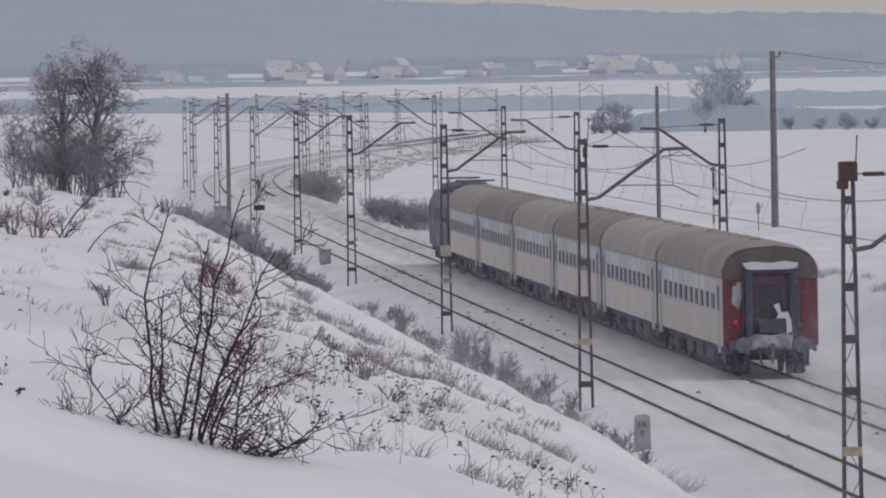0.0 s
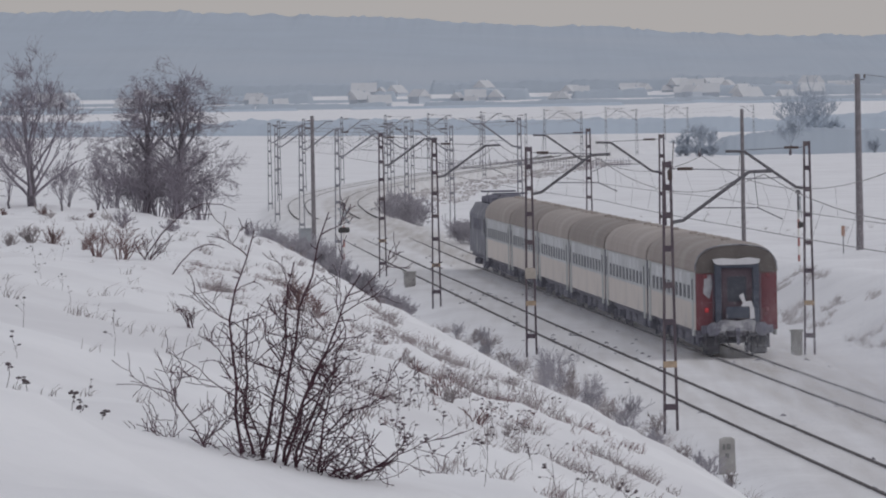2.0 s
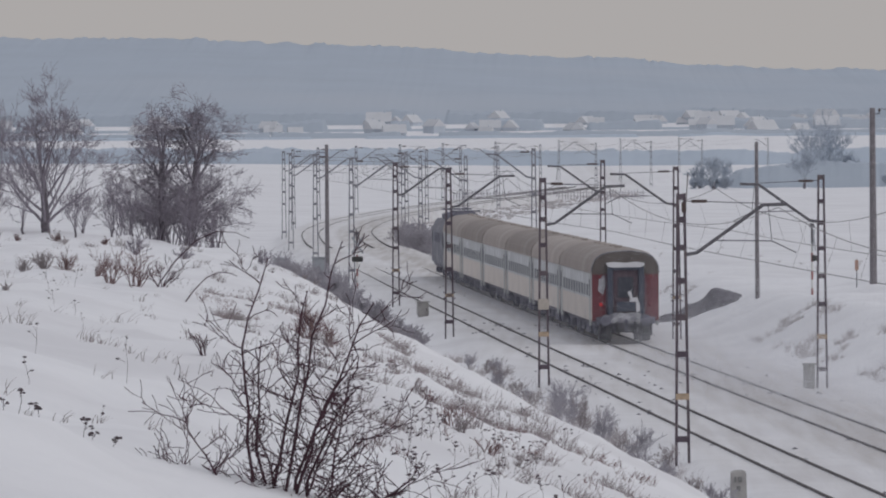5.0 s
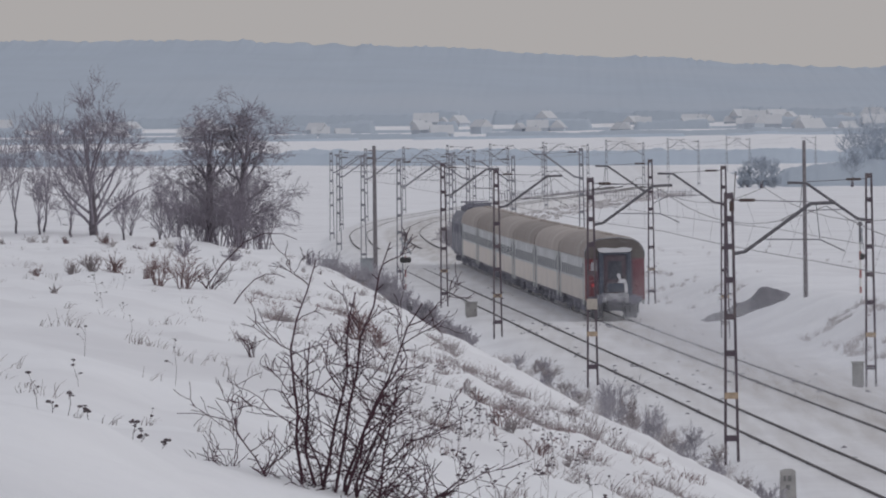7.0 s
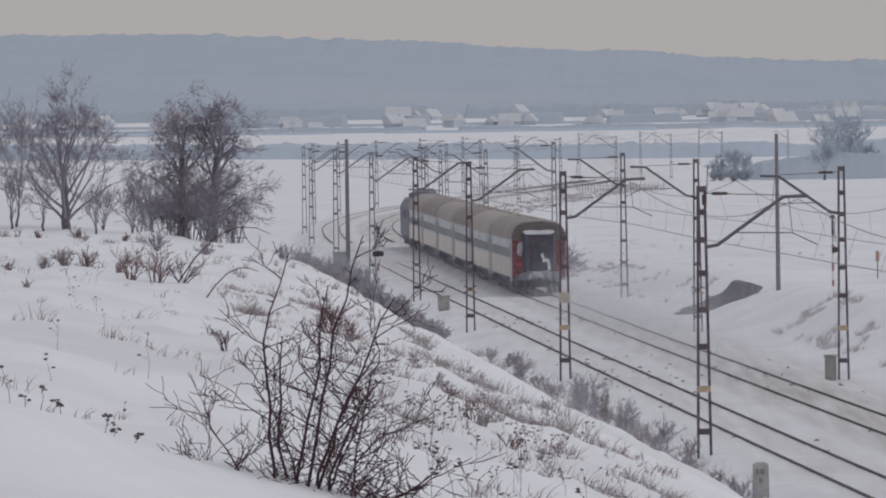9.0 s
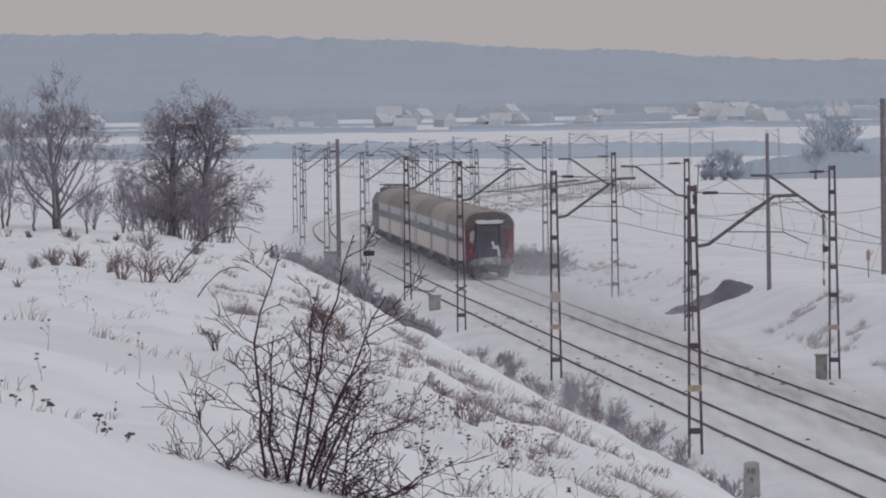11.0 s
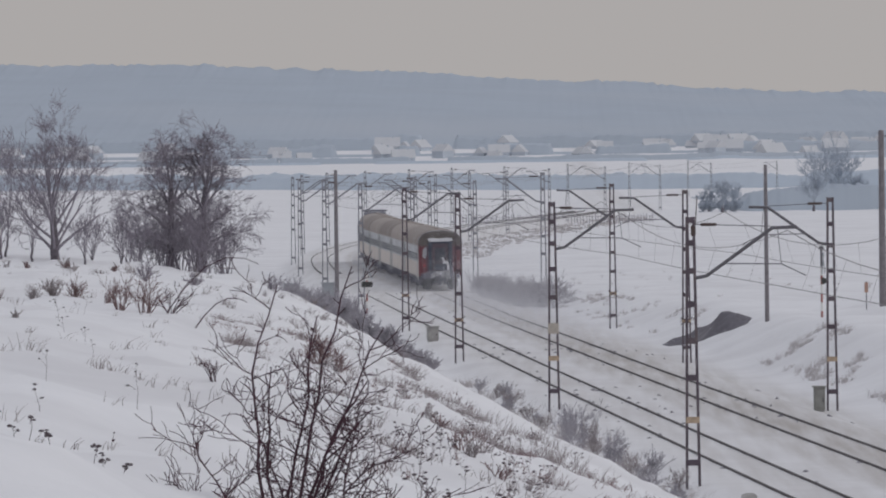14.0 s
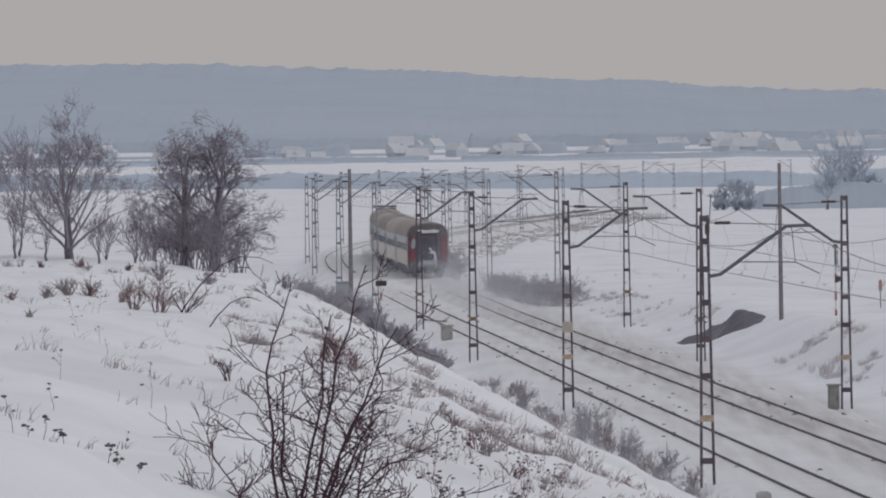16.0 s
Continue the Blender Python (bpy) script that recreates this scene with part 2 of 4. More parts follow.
def rails():
    for off, who in ((-0.75, "left"), (0.75, "left"), (GAP - 0.75, "right"), (GAP + 0.75, "right")):
        v, f = [], []
        prof = [(-0.07, -0.2), (-0.02, -0.17), (-0.034, -0.03), (-0.03, 0), (0.03, 0), (0.034, -0.03), (0.02, -0.17), (0.07, -0.2)]
        ys = list(np.arange(100, 840, 4)) + list(np.arange(840, 1240, 8))
        for y in ys:
            for u, z in prof:
                p, a = beside(y, off + u + (widen(y) if off > 2 else 0))
                v.append((p.x, p.y, z + climb(y) - float(np.interp(y, [500, 620, 720, 1240], [0, 0.1, 0.172, 0.19]))))
        for i in range(len(ys) - 1):
            for k in range(8):
                a, b = i * 8 + k, i * 8 + (k + 1) % 8
                f.append((a, b, b + 8, a + 8))
        tagged(raw("rail", v, f, RAIL), "long dark steel rail half buried in snow", "rail", "rails of the two tracks", "structure")


ground()
rails()


# ---------------------------------------------------------------- overhead line
def mast(tall, side, sign=True, paint=None):
    """A lattice mast of two legs with batten plates; its arm reaches to side (+1 right, -1 left). Built at the origin, the track along y."""
    paint, steel = paint or MAST, paint or ARM
    m = blank("catenary_mast")
    foot, top, depth = 0.19, 0.095, 0.07
    for s in (-1, 1):
        v = []
        for z, w in ((-0.5, foot), (tall, top)):
            for dx, dy in ((-0.035, -depth), (0.035, -depth), (0.035, depth), (-0.035, depth)):
                v.append((s * w + dx, dy, z))
        f = [(0, 1, 5, 4), (1, 2, 6, 5), (2, 3, 7, 6), (3, 0, 4, 7), (4, 5, 6, 7), (3, 2, 1, 0)]
        raw("leg", v, f, paint, m)
    zs = [0.72, 3.15, 4.2, 5.25, 6.2, 7.0, tall - 0.1]
    for i, z in enumerate(zs):
        w = foot + (top - foot) * z / tall + 0.03
        part("batten", boxes((-w, w, -depth - 0.012, depth + 0.012, z - 0.085, z + 0.085)), paint, m)
    if sign:
        w = foot + (top - foot) * 2.45 / tall + 0.035
        part("warning_band", boxes((-w, w, -depth - 0.016, depth + 0.016, 1.85, 2.03)), YELLOW, m, "faded yellow warning band")
    arm_z = tall - 1.75
    r = 3.05
    pipe("arm", [(side * 0.14, 0, arm_z), (side * 0.45, 0, arm_z + 0.05), (side * 2.35, 0, tall - 0.35), (side * r, 0, tall - 0.33)], 0.055, steel, m)
    pipe("tie", [(side * 0.1, 0, tall - 0.22), (side * 2.3, 0, tall - 0.3)], 0.018, steel, m, 4)
    part("insulator", boxes((min(side * 0.3, side * 0.85), max(side * 0.3, side * 0.75), -0.045, 0.045, tall - 0.275, tall - 0.185), bevel=0.02), INSUL, m, "dark ribbed insulator")
    pipe("steady_arm", [(side * 0.9, 0, tall - 1.35), (side * 2.6, 0, tall - 1.38), (side * 3.3, 0, tall - 1.72)], 0.022, steel, m, 4)
    pipe("drop_rod", [(side * 2.5, 0, tall - 0.36), (side * 2.6, 0, tall - 1.38)], 0.014, steel, m, 4)
    return m


LEFT_MASTS = [157, 223, 289.5, 359, 421, 486, 550, 614, 678, 742, 806, 870, 940, 1010, 1100, 1240, 1420, 1640]
RIGHT_MASTS = [291.5, 360, 430, 496, 560, 624, 690, 756, 820, 890, 960, 1040, 1160, 1320, 1520, 1760]


def overhead():
    made = []
    left, right = mast(7.75, 1), mast(8.0, -1)
    far_left, far_right = mast(7.75, 1, False, HAZED), mast(8.0, -1, False, HAZED)
    for near, far, runs, off, words in ((left, far_left, LEFT_MASTS, -2.32, "tall dark lattice mast beside the snowy track, arm over the rails"), (right, far_right, RIGHT_MASTS, GAP + 3.85, "tall dark lattice mast on the field side of the track")):
        used = set()
        for y in runs:
            shift = 1.25 if y == 430 else 1.45 if y == 496 else 0.6 if off > 0 and 430 < y < 600 else -min(0.32, 0.004 * (290 - y)) if off < 0 and y < 290 else 0
            p, a = beside(y, off + shift - float(np.interp(y, [270, 308, 390, 440], [0, 0.18, 0.18, 0])))
            m = pose(p.x, p.y, height(p.x, p.y) - 0.6 * climb(y), 0, 0, -math.degrees(a)) @ Matrix.Diagonal((1, 1, 1.07 if y == 496 else 1, 1))
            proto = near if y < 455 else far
            ob = copy_thing(proto, m) if proto in used else proto
            used.add(proto)
            ob.matrix_basis = m
            tagged(ob, words if y < 455 else "grey lattice mast far along the railway, lightened for haze", "catenary mast", "masts along the railway")
            made.append((ob, off, y))
    for ob, off, y in made:
        if off < 0 and 280 < y < 300:
            part("number_plate", boxes((-0.2, 0.2, -0.1, -0.086, 2.85, 3.25), bevel=0.004), BARE, ob, "pale number plate")
        if off < 0 and y < 230:
            part("switch_box", boxes((0.02, 0.15, -0.07, 0.07, 7.2, 7.5), bevel=0.02) if y > 160 else boxes((-0.19, 0.19, -0.12, 0.12, 7.38, 7.78), (-0.22, 0.0, -0.13, 0.13, 7.22, 7.4), bevel=0.02), INSUL, ob, "dark switch gear on the mast head")
            pipe("lightning_rod", [(0.15, 0, 7.5), (0.2, 0, 8.3)], 0.018, INSUL, ob, 4)
        if off < 0 and y < 160:
            for k in range(9):
                z = 0.75 + 0.72 * k
                w = 0.19 - 0.0125 * z
                pipe("lacing_bar", [(-w * (-1) ** k, -0.05, z), (w * (-1) ** k, -0.05, z + 0.7)], 0.012, ARM, ob, 4)
        if 340 < y < 455:
            # Crossed bars added in place of wire tied round the mast.
            for k in (-1, 1):
                pipe("crossed_bar", [(-0.28 * k, -0.09, 1.78), (0.28 * k, -0.09, 2.1)], 0.03, MAST, ob, 4)


overhead()


def wire_run(name, spots, radius, sag, label):
    v, f = [], []
    for a, b in zip(spots, spots[1:]):
        pts = [a.lerp(b, k / 10) - Vector((0, 0, sag * 4 * (k / 10) * (1 - k / 10))) for k in range(11)]
        tube(v, f, pts, [radius] * 11, 4)
    tagged(raw(name, v, f, WIRE), label, "wire", "overhead wires", "structure")


def catenary(runs, off, side):
    low = [beside(y, off + 0.25 * side * (-1) ** i, 5.6)[0] for i, y in enumerate(runs)]
    high = [beside(y, off + 0.2 * side, 7.15)[0] for y in runs]
    wire_run("contact_wire", low, 0.013, 0.05, "thin contact wire over the track")
    wire_run("carrier_wire", high, 0.013, 0.85, "sagging carrier wire over the track")
    v, f = [], []
    for i in range(min(7, len(runs) - 1)):
        for k in range(1, 8):
            t = k / 8
            a, b = high[i].lerp(high[i + 1], t) - Vector((0, 0, 0.85 * 4 * t * (1 - t))), low[i].lerp(low[i + 1], t) - Vector((0, 0, 0.2 * t * (1 - t)))
            tube(v, f, [a, b], [0.0045, 0.0045], 3)
    tagged(raw("dropper_wires", v, f, WIRE), "thin droppers between carrier and contact wire", "wire", kind="stuff")


catenary(LEFT_MASTS, 0.0, 1)
catenary([226] + RIGHT_MASTS, GAP, -1)
# ---------------------------------------------------------------- distance
def far_hill():
    xs = list(np.arange(-1500, -450, 20)) + list(np.arange(-450, 450, 1.6)) + list(np.arange(450, 1500, 20))
    prof_x = [-1500, -700, -330, -200, -140, -70, -5, 45, 110, 180, 400, 1500]
    prof_z = [40, 60, 63, 61.5, 59, 55, 50.5, 48.5, 43.5, 41.5, 35, 25]
    ys = [3700, 3800, 3900, 4000, 4100, 4200, 4300, 4400, 4480]
    v, f = [], []
    for j, y in enumerate(ys):
        t = j / (len(ys) - 1)
        for x in xs:
            top = float(np.interp(x, prof_x, prof_z))
            z = 7 + (top - 7) * t ** 0.9
            crest = 1 if j == len(ys) - 1 else 0.25
            z += (noise.noise((x * 0.03, y * 0.01, 0)) * 1.4 + noise.noise((x * 0.1, y * 0.05, 4)) * 1.4 * crest + abs(noise.noise((x * 0.19, y * 0.05, 6))) * 1.8 * crest + noise.noise((x * 0.31, y, 9)) * 0.7 * crest) * min(1, j)
            v.append((x, y, z))
    w = len(xs)
    for j in range(len(ys) - 1):
        for i in range(w - 1):
            a = j * w + i
            f.append((a, a + 1, a + 1 + w, a + w))
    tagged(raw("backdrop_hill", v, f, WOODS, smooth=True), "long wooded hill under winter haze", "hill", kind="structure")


def canopy(name, y0, y1, x0, x1, tall, step, seed, mat, label, gap=-1.0):
    """A far belt of woods seen as one mass: rows of uneven tops closed down to the ground."""
    xs = np.arange(x0, x1, step)
    rows = [y0, y0 + 1.5] + list(np.linspace(y0 + 8, y1, 5))
    v, f = [], []
    for j, y in enumerate(rows):
        for x in xs:
            x = float(x)
            n = 0.75 + 0.22 * noise.noise((x * 0.05, y * 0.02, seed)) + 0.12 * noise.noise((x * 0.3, y * 0.1, seed)) + 0.1 * noise.noise((x * 1.1, y * 0.3, seed))
            if noise.noise((x * 0.03, seed, 2.2)) < gap:
                n *= 0.15
            n *= max(0.02, min(1, (x - x0) / 2.5, (x1 - x) / 2.5)) ** 0.6
            v.append((x, y, height(x, y) - 0.4 + (0 if j == 0 else tall * n * (0.92 if j == 1 else 1))))
    w = len(xs)
    for j in range(len(rows) - 1):
        for i in range(w - 1):
            a = j * w + i
            f.append((a, a + 1, a + 1 + w, a + w))
    tagged(raw(name, v, f, mat, smooth=True), label, "woods", kind="stuff")


far_hill()
canopy("far_woods", 2150, 2225, -420, 420, 5.3, 0.9, 3, BELT, "low belt of haze-coloured woods across the snowy plain")


def house(w, dp, wall, ridge):
    hs = blank("house")
    part("wall", boxes((-w / 2, w / 2, -dp / 2, dp / 2, -1.5, wall)), FARWALL, hs)
    v = [(-w / 2 - 0.6, -dp / 2 - 0.7, wall - 0.2), (w / 2 + 0.6, -dp / 2 - 0.7, wall - 0.2), (w / 2 + 0.6, dp / 2 + 0.7, wall - 0.2), (-w / 2 - 0.6, dp / 2 + 0.7, wall - 0.2), (-w / 2 - 0.6, 0, ridge), (w / 2 + 0.6, 0, ridge)]
    raw("roof", v, [(0, 1, 5, 4), (2, 3, 4, 5), (1, 2, 5), (3, 0, 4), (3, 2, 1, 0)], ROOFSNOW, hs, "roof under thick snow")
    part("chimney", boxes((w * 0.2, w * 0.2 + 0.8, -0.4, 0.4, wall, ridge + 0.9)), FARWALL, hs)
    for k in range(max(2, int(w / 4))):
        x = -w / 2 + (k + 0.5) * w / max(2, int(w / 4))
        part("window", boxes((x - 0.6, x + 0.6, -dp / 2 - 0.06, -dp / 2 + 0.1, wall * 0.45, wall * 0.45 + 1.3)), FARGLASS, hs)
    return hs


def village():
    rnd = random.Random(8)
    kinds = [house(14, 10, 3.0, 8.5), house(20, 11, 2.6, 8.0), house(11, 9, 5.0, 9.5)]
    used = set()
    # clusters of roofs: run across the plain, spread, count, lift up the slope
    for mid, wide, count in ((-262, 22, 4), (-215, 16, 4), (-178, 10, 3), (-118, 9, 4), (-62, 17, 8), (-30, 8, 3), (-14, 6, 2), (20, 9, 5), (52, 8, 3), (68, 16, 7), (92, 12, 6), (128, 12, 4), (158, 14, 4), (205, 20, 4), (255, 24, 4)):
        for k in range(count):
            x, y = mid + rnd.uniform(-wide, wide), 3480 + rnd.uniform(0, 170)
            which = rnd.choice((0, 0, 1, 2, 2))
            m = pose(x, y, height(x, y) - 0.3, 0, 0, rnd.choice((-65, -50, -25, 0, 10, 35, 60, 80)))
            ob = kinds[which] if which not in used else copy_thing(kinds[which], m)
            used.add(which)
            ob.matrix_basis = m @ Matrix.Scale(rnd.uniform(0.45, 0.8), 4)
            tagged(ob, "distant village house with a snow-laden pitched roof", "house", "houses of the far village")


village()


canopy("village_wood", 3660, 3720, -420, 420, 8.0, 1.5, 5, WOODS, "haze-coloured wood behind the village houses", -0.3)
canopy("village_trees", 3560, 3585, -420, 420, 6.0, 1.2, 9, WOODS, "haze-coloured trees among the village houses", -0.12)
canopy("village_trees", 3462, 3478, -420, 420, 3.6, 1.2, 14, WOODS, "haze-coloured trees before the village houses", -0.3)
canopy("village_hedge", 3400, 3412, -330, 330, 2.0, 1.5, 6, BELT, "low haze-coloured hedge before the village", -0.35)


# ---------------------------------------------------------------- the train
CREAM = shader("cream_side", (0.66, 0.61, 0.57), 0.7, 0, 0.05, 1.2, second=(0.55, 0.515, 0.50), second_scale=0.6, second_at=0.62, per_piece=0.08)
PALE = shader("pale_blue_band", (0.55, 0.565, 0.58), 0.7, 0, 0.05, 1.2, second=(0.46, 0.47, 0.49), second_scale=0.7, per_piece=0.08)
ROOF = shader("carriage_roof", (0.36, 0.32, 0.30), 0.85, 0, 0.07, 0.9, second=(0.41, 0.375, 0.355), second_scale=0.3, per_piece=0.16)
CURTAIN = shader("curtain", (0.60, 0.615, 0.635), 0.8, 0, 0.1, 2.0, per_piece=0.14)
RED = shader("red_end", (0.18, 0.072, 0.085), 0.7, 0, 0.15, 2.0, second=(0.30, 0.17, 0.18), second_scale=1.6, second_at=0.68)
DARKRED = shader("dark_red_door", (0.105, 0.075, 0.095), 0.7, 0, 0.2, 2.0)
ROOFEND = shader("dark_roof_end", (0.13, 0.115, 0.11), 0.8, 0, 0.15, 2.0)
DARK = shader("underframe_black", (0.15, 0.15, 0.19), 0.85, 0, 0.3, 3.0, second=(0.24, 0.24, 0.27), second_scale=2.0, second_at=0.68)
BLACKGEAR = shader("black_running_gear", (0.06, 0.06, 0.075), 0.85, 0, 0.3, 3.0, second=(0.3, 0.3, 0.33), second_scale=2.5, second_at=0.7)
RUBBER = shader("gangway_rubber", (0.07, 0.08, 0.11), 0.8, 0, 0.2, 3.0)
PANE = shader("window_pane", (0.075, 0.08, 0.10), 0.5, 0, 0.1, 1.0)
DUSTSNOW = shader("grey_packed_snow", (0.40, 0.40, 0.43), 0.9, 0, 0.2, 3.0, 0.02, 9.0, (0.12, 0.12, 0.15), 0.55, 2.2)
CAKED = shader("caked_snow", (0.62, 0.62, 0.65), 0.8, 0, 0.06, 4.0, 0.02, 9.0)
BLUE = shader("loco_paint", (0.14, 0.145, 0.185), 0.5, 0, 0.1, 2.0, second=(0.3, 0.31, 0.34), second_scale=1.0)
LAMP = shader("tail_lamp", (0.2, 0.05, 0.06), 0.5, 0, 0.1, 4.0)
LIT = shader("lit_tail_lamp", (0.4, 0.05, 0.06), 0.5, 0, 0.1, 4.0)
LIT.node_tree.nodes["Principled BSDF"].inputs["Emission Color"].default_value = (1.0, 0.04, 0.05, 1)
LIT.node_tree.nodes["Principled BSDF"].inputs["Emission Strength"].default_value = 0.12
DOORP = shader("door_paint", (0.42, 0.44, 0.44), 0.5, 0, 0.08, 1.4)

for dull_one in (CREAM, PALE, PANE, DOORP, ROOF, RED, BLUE):
    dull_one.node_tree.nodes["Principled BSDF"].inputs["Specular IOR Level"].default_value = 0.15

LONG, WIDE = 22.3, 2.96


def arch(n=10):
    """The upper outline of a carriage, from the right gutter over the roof to the left one."""
    out = []
    for k in range(n + 1):
        a = math.pi * k / n
        c, s = math.cos(a), math.sin(a)
        x = WIDE / 2 * math.copysign(abs(c) ** 0.75, c)
        out.append((x, 3.14 + 1.0 * abs(s) ** 0.8))
    return out


def slab(points, y0, y1):
    """A bmesh prism of an outline in x and z, from y0 to y1."""
    v = [(x, y0, z) for x, z in points] + [(x, y1, z) for x, z in points]
    n = len(points)
    f = [(k, (k + 1) % n, (k + 1) % n + n, k + n) for k in range(n)] + [tuple(range(n - 1, -1, -1)), tuple(range(n, 2 * n))]
    return v, f


def bogie(parent, y):
    b = part("bogie", boxes((-1.15, -0.95, y - 1.6, y + 1.6, 0.4, 0.75), (0.95, 1.15, y - 1.6, y + 1.6, 0.4, 0.75), (-1.0, 1.0, y - 0.25, y + 0.25, 0.45, 0.8)), DARK, parent)
    for dy in (-1.25, 1.25):
        for s in (-1, 1):
            bm = bmesh.new()
            bmesh.ops.create_cone(bm, cap_ends=True, segments=18, radius1=0.46, radius2=0.44, depth=0.13, matrix=Matrix.Translation((s * 0.75, y + dy, 0.46)) @ Matrix.Rotation(math.pi / 2 * s, 4, "Y"))
            part("wheel", bm, DARK, b)
            part("axle_box", boxes((min(s * 1.0, s * 1.25), max(s * 1.0, s * 1.25), y + dy - 0.18, y + dy + 0.18, 0.32, 0.66), bevel=0.03), DARK, b)


def carriage(last=False):
    """A passenger carriage, its rear end at y = 0 and its front at y = LONG, rail tops at z = 0."""
    c = blank("passenger_coach")
    h, e = WIDE / 2, 0.15
    # lower side wall and the band of the windows
    v, f = slab([(-h, 0.98), (h, 0.98), (h, 1.95), (-h, 1.95)], e, LONG - e)
    raw("lower_body", v, f, CREAM, c, "cream lower side")
    v, f = slab([(-h + 0.004, 1.95), (h - 0.004, 1.95), (h - 0.004, 3.12), (-h + 0.004, 3.12)], e, LONG - e)
    raw("upper_body", v, f, PALE, c, "pale blue-grey window band")
    roof_outline = [(h + 0.02, 3.06)] + [(x * 1.012, z) for x, z in arch(14)] + [(-h - 0.02, 3.06)]
    # the roof falls off towards both ends
    v, f = [], []
    n = len(roof_outline)
    ends = [(e - 0.03, 0.90), (e + 0.2, 0.955), (e + 0.5, 0.985), (e + 1.0, 1.0)]
    for y, k in ends + [(LONG - y, k) for y, k in reversed(ends)]:
        v += [(x, y, 3.06 + (z - 3.06) * k) for x, z in roof_outline]
    for j in range(7):
        f += [(j * n + i, j * n + (i + 1) % n, (j + 1) * n + (i + 1) % n, (j + 1) * n + i) for i in range(n)]
    f += [tuple(range(n - 1, -1, -1)), tuple(range(7 * n, 8 * n))]
    raw("roof", v, f, ROOF, c, "dusty grey-brown rounded roof")
    for y in (4.2, 7.7, 11.1, 14.6, 18.1):
        part("roof_vent", boxes((-0.16, 0.16, y - 0.22, y + 0.22, 4.08, 4.23), bevel=0.05), ROOF, c)
    for s in (-1, 1):
        pipe("rain_gutter", [(s * (h + 0.015), e, 3.09), (s * (h + 0.015), LONG - e, 3.09)], 0.03, ROOF, c, 5)
    for s in (-1, 1):
        for k in range(10):
            y = 3.0 + k * 1.812
            near, far = h - 0.05, h + 0.012
            win = part("window", boxes((min(s * near, s * far), max(s * near, s * far), y - 0.46, y + 0.46, 2.04, 2.56), bevel=0.03), PANE, c)
            part("drawn_blind", boxes((min(s * near, s * (far - 0.003)), max(s * near, s * (far - 0.003)), y - 0.62, y + 0.62, 2.563, 2.98), bevel=0.01), CURTAIN, win, "pale frosted blind in the upper pane")
            part("window_post", boxes((min(s * near, s * (far + 0.01)), max(s * near, s * (far + 0.01)), y - 0.03, y + 0.03, 2.04, 2.98)), PALE, win)
        for y in (1.15, LONG - 1.15):
            d = part("door", boxes((min(s * (h - 0.04), s * (h + 0.02)), max(s * (h - 0.04), s * (h + 0.02)), y - 0.42, y + 0.42, 0.75, 3.02), bevel=0.01), DOORP, c, "pale entrance door")
            part("door_pane", boxes((min(s * h, s * (h + 0.026)), max(s * h, s * (h + 0.026)), y - 0.25, y + 0.25, 2.05, 2.8)), PANE, d)
    for y in (0.02, LONG - 0.02):
        out = 0.0 if y > 1 else 0.0
        y0, y1 = (0.0, e) if y < 1 else (LONG - e, LONG)
        v, f = slab([(x * 0.985, 3.04 + (z - 3.06) * 0.9 - 0.02) for x, z in [(h, 3.05)] + arch(12)[1:-1] + [(-h, 3.05)]], y0, y1)
        raw("roof_end", v, f, ROOFEND, c, "dark roof end")
        v, f = slab([(-h * 0.985, 0.98), (h * 0.985, 0.98), (h * 0.985, 3.03), (-h * 0.985, 3.03)], y0, y1)
        raw("end_wall", v, f, RED if last and y < 1 else DARK, c, "red end wall" if last and y < 1 else "")
        g0, g1 = (-0.28, 0.0) if y < 1 else (LONG, LONG + 0.28)
        part("gangway", boxes((-0.8, -0.56, g0, g1, 1.08, 3.3), (0.56, 0.8, g0, g1, 1.08, 3.3), (-0.8, 0.8, g0, g1, 3.2, 3.44), bevel=0.04), RUBBER, c, "dark rubber gangway bellows")
        part("end_door", boxes((-0.56, 0.56, g0 + 0.2 if y < 1 else g0, g1 if y < 1 else g1 - 0.2, 1.1, 3.2)), DARKRED, c)
        part("buffer_beam", boxes((-1.3, 1.3, g0 + 0.1, g1 - 0.1 + 0.1, 0.85, 1.15), bevel=0.02), DARK, c)
        for s in (-1, 1):
            bm = bmesh.new()
            yy = -0.3 if y < 1 else LONG + 0.3
            bmesh.ops.create_cone(bm, cap_ends=True, segments=16, radius1=0.25, radius2=0.25, depth=0.08, matrix=Matrix.Translation((s * 0.875, yy, 1.02)) @ Matrix.Rotation(math.pi / 2, 4, "X"))
            bmesh.ops.create_cone(bm, cap_ends=True, segments=12, radius1=0.1, radius2=0.1, depth=0.4, matrix=Matrix.Translation((s * 0.875, yy + (0.2 if y < 1 else -0.2), 1.02)) @ Matrix.Rotation(math.pi / 2, 4, "X"))
            part("buffer", bm, DARK, c)
    part("underframe", boxes((-1.2, 1.2, 0.3, LONG - 0.3, 0.72, 1.0), bevel=0.03), DARK, c)
    for y0, y1, low in ((6.3, 9.2, 0.3), (10.2, 12.2, 0.35), (13.4, 15.6, 0.32)):
        part("equipment_box", boxes((-1.15, 1.15, y0, y1, low, 0.75), bevel=0.04), DARK, c)
    for y in (3.2, LONG - 3.2):
        bogie(c, y)
    return c


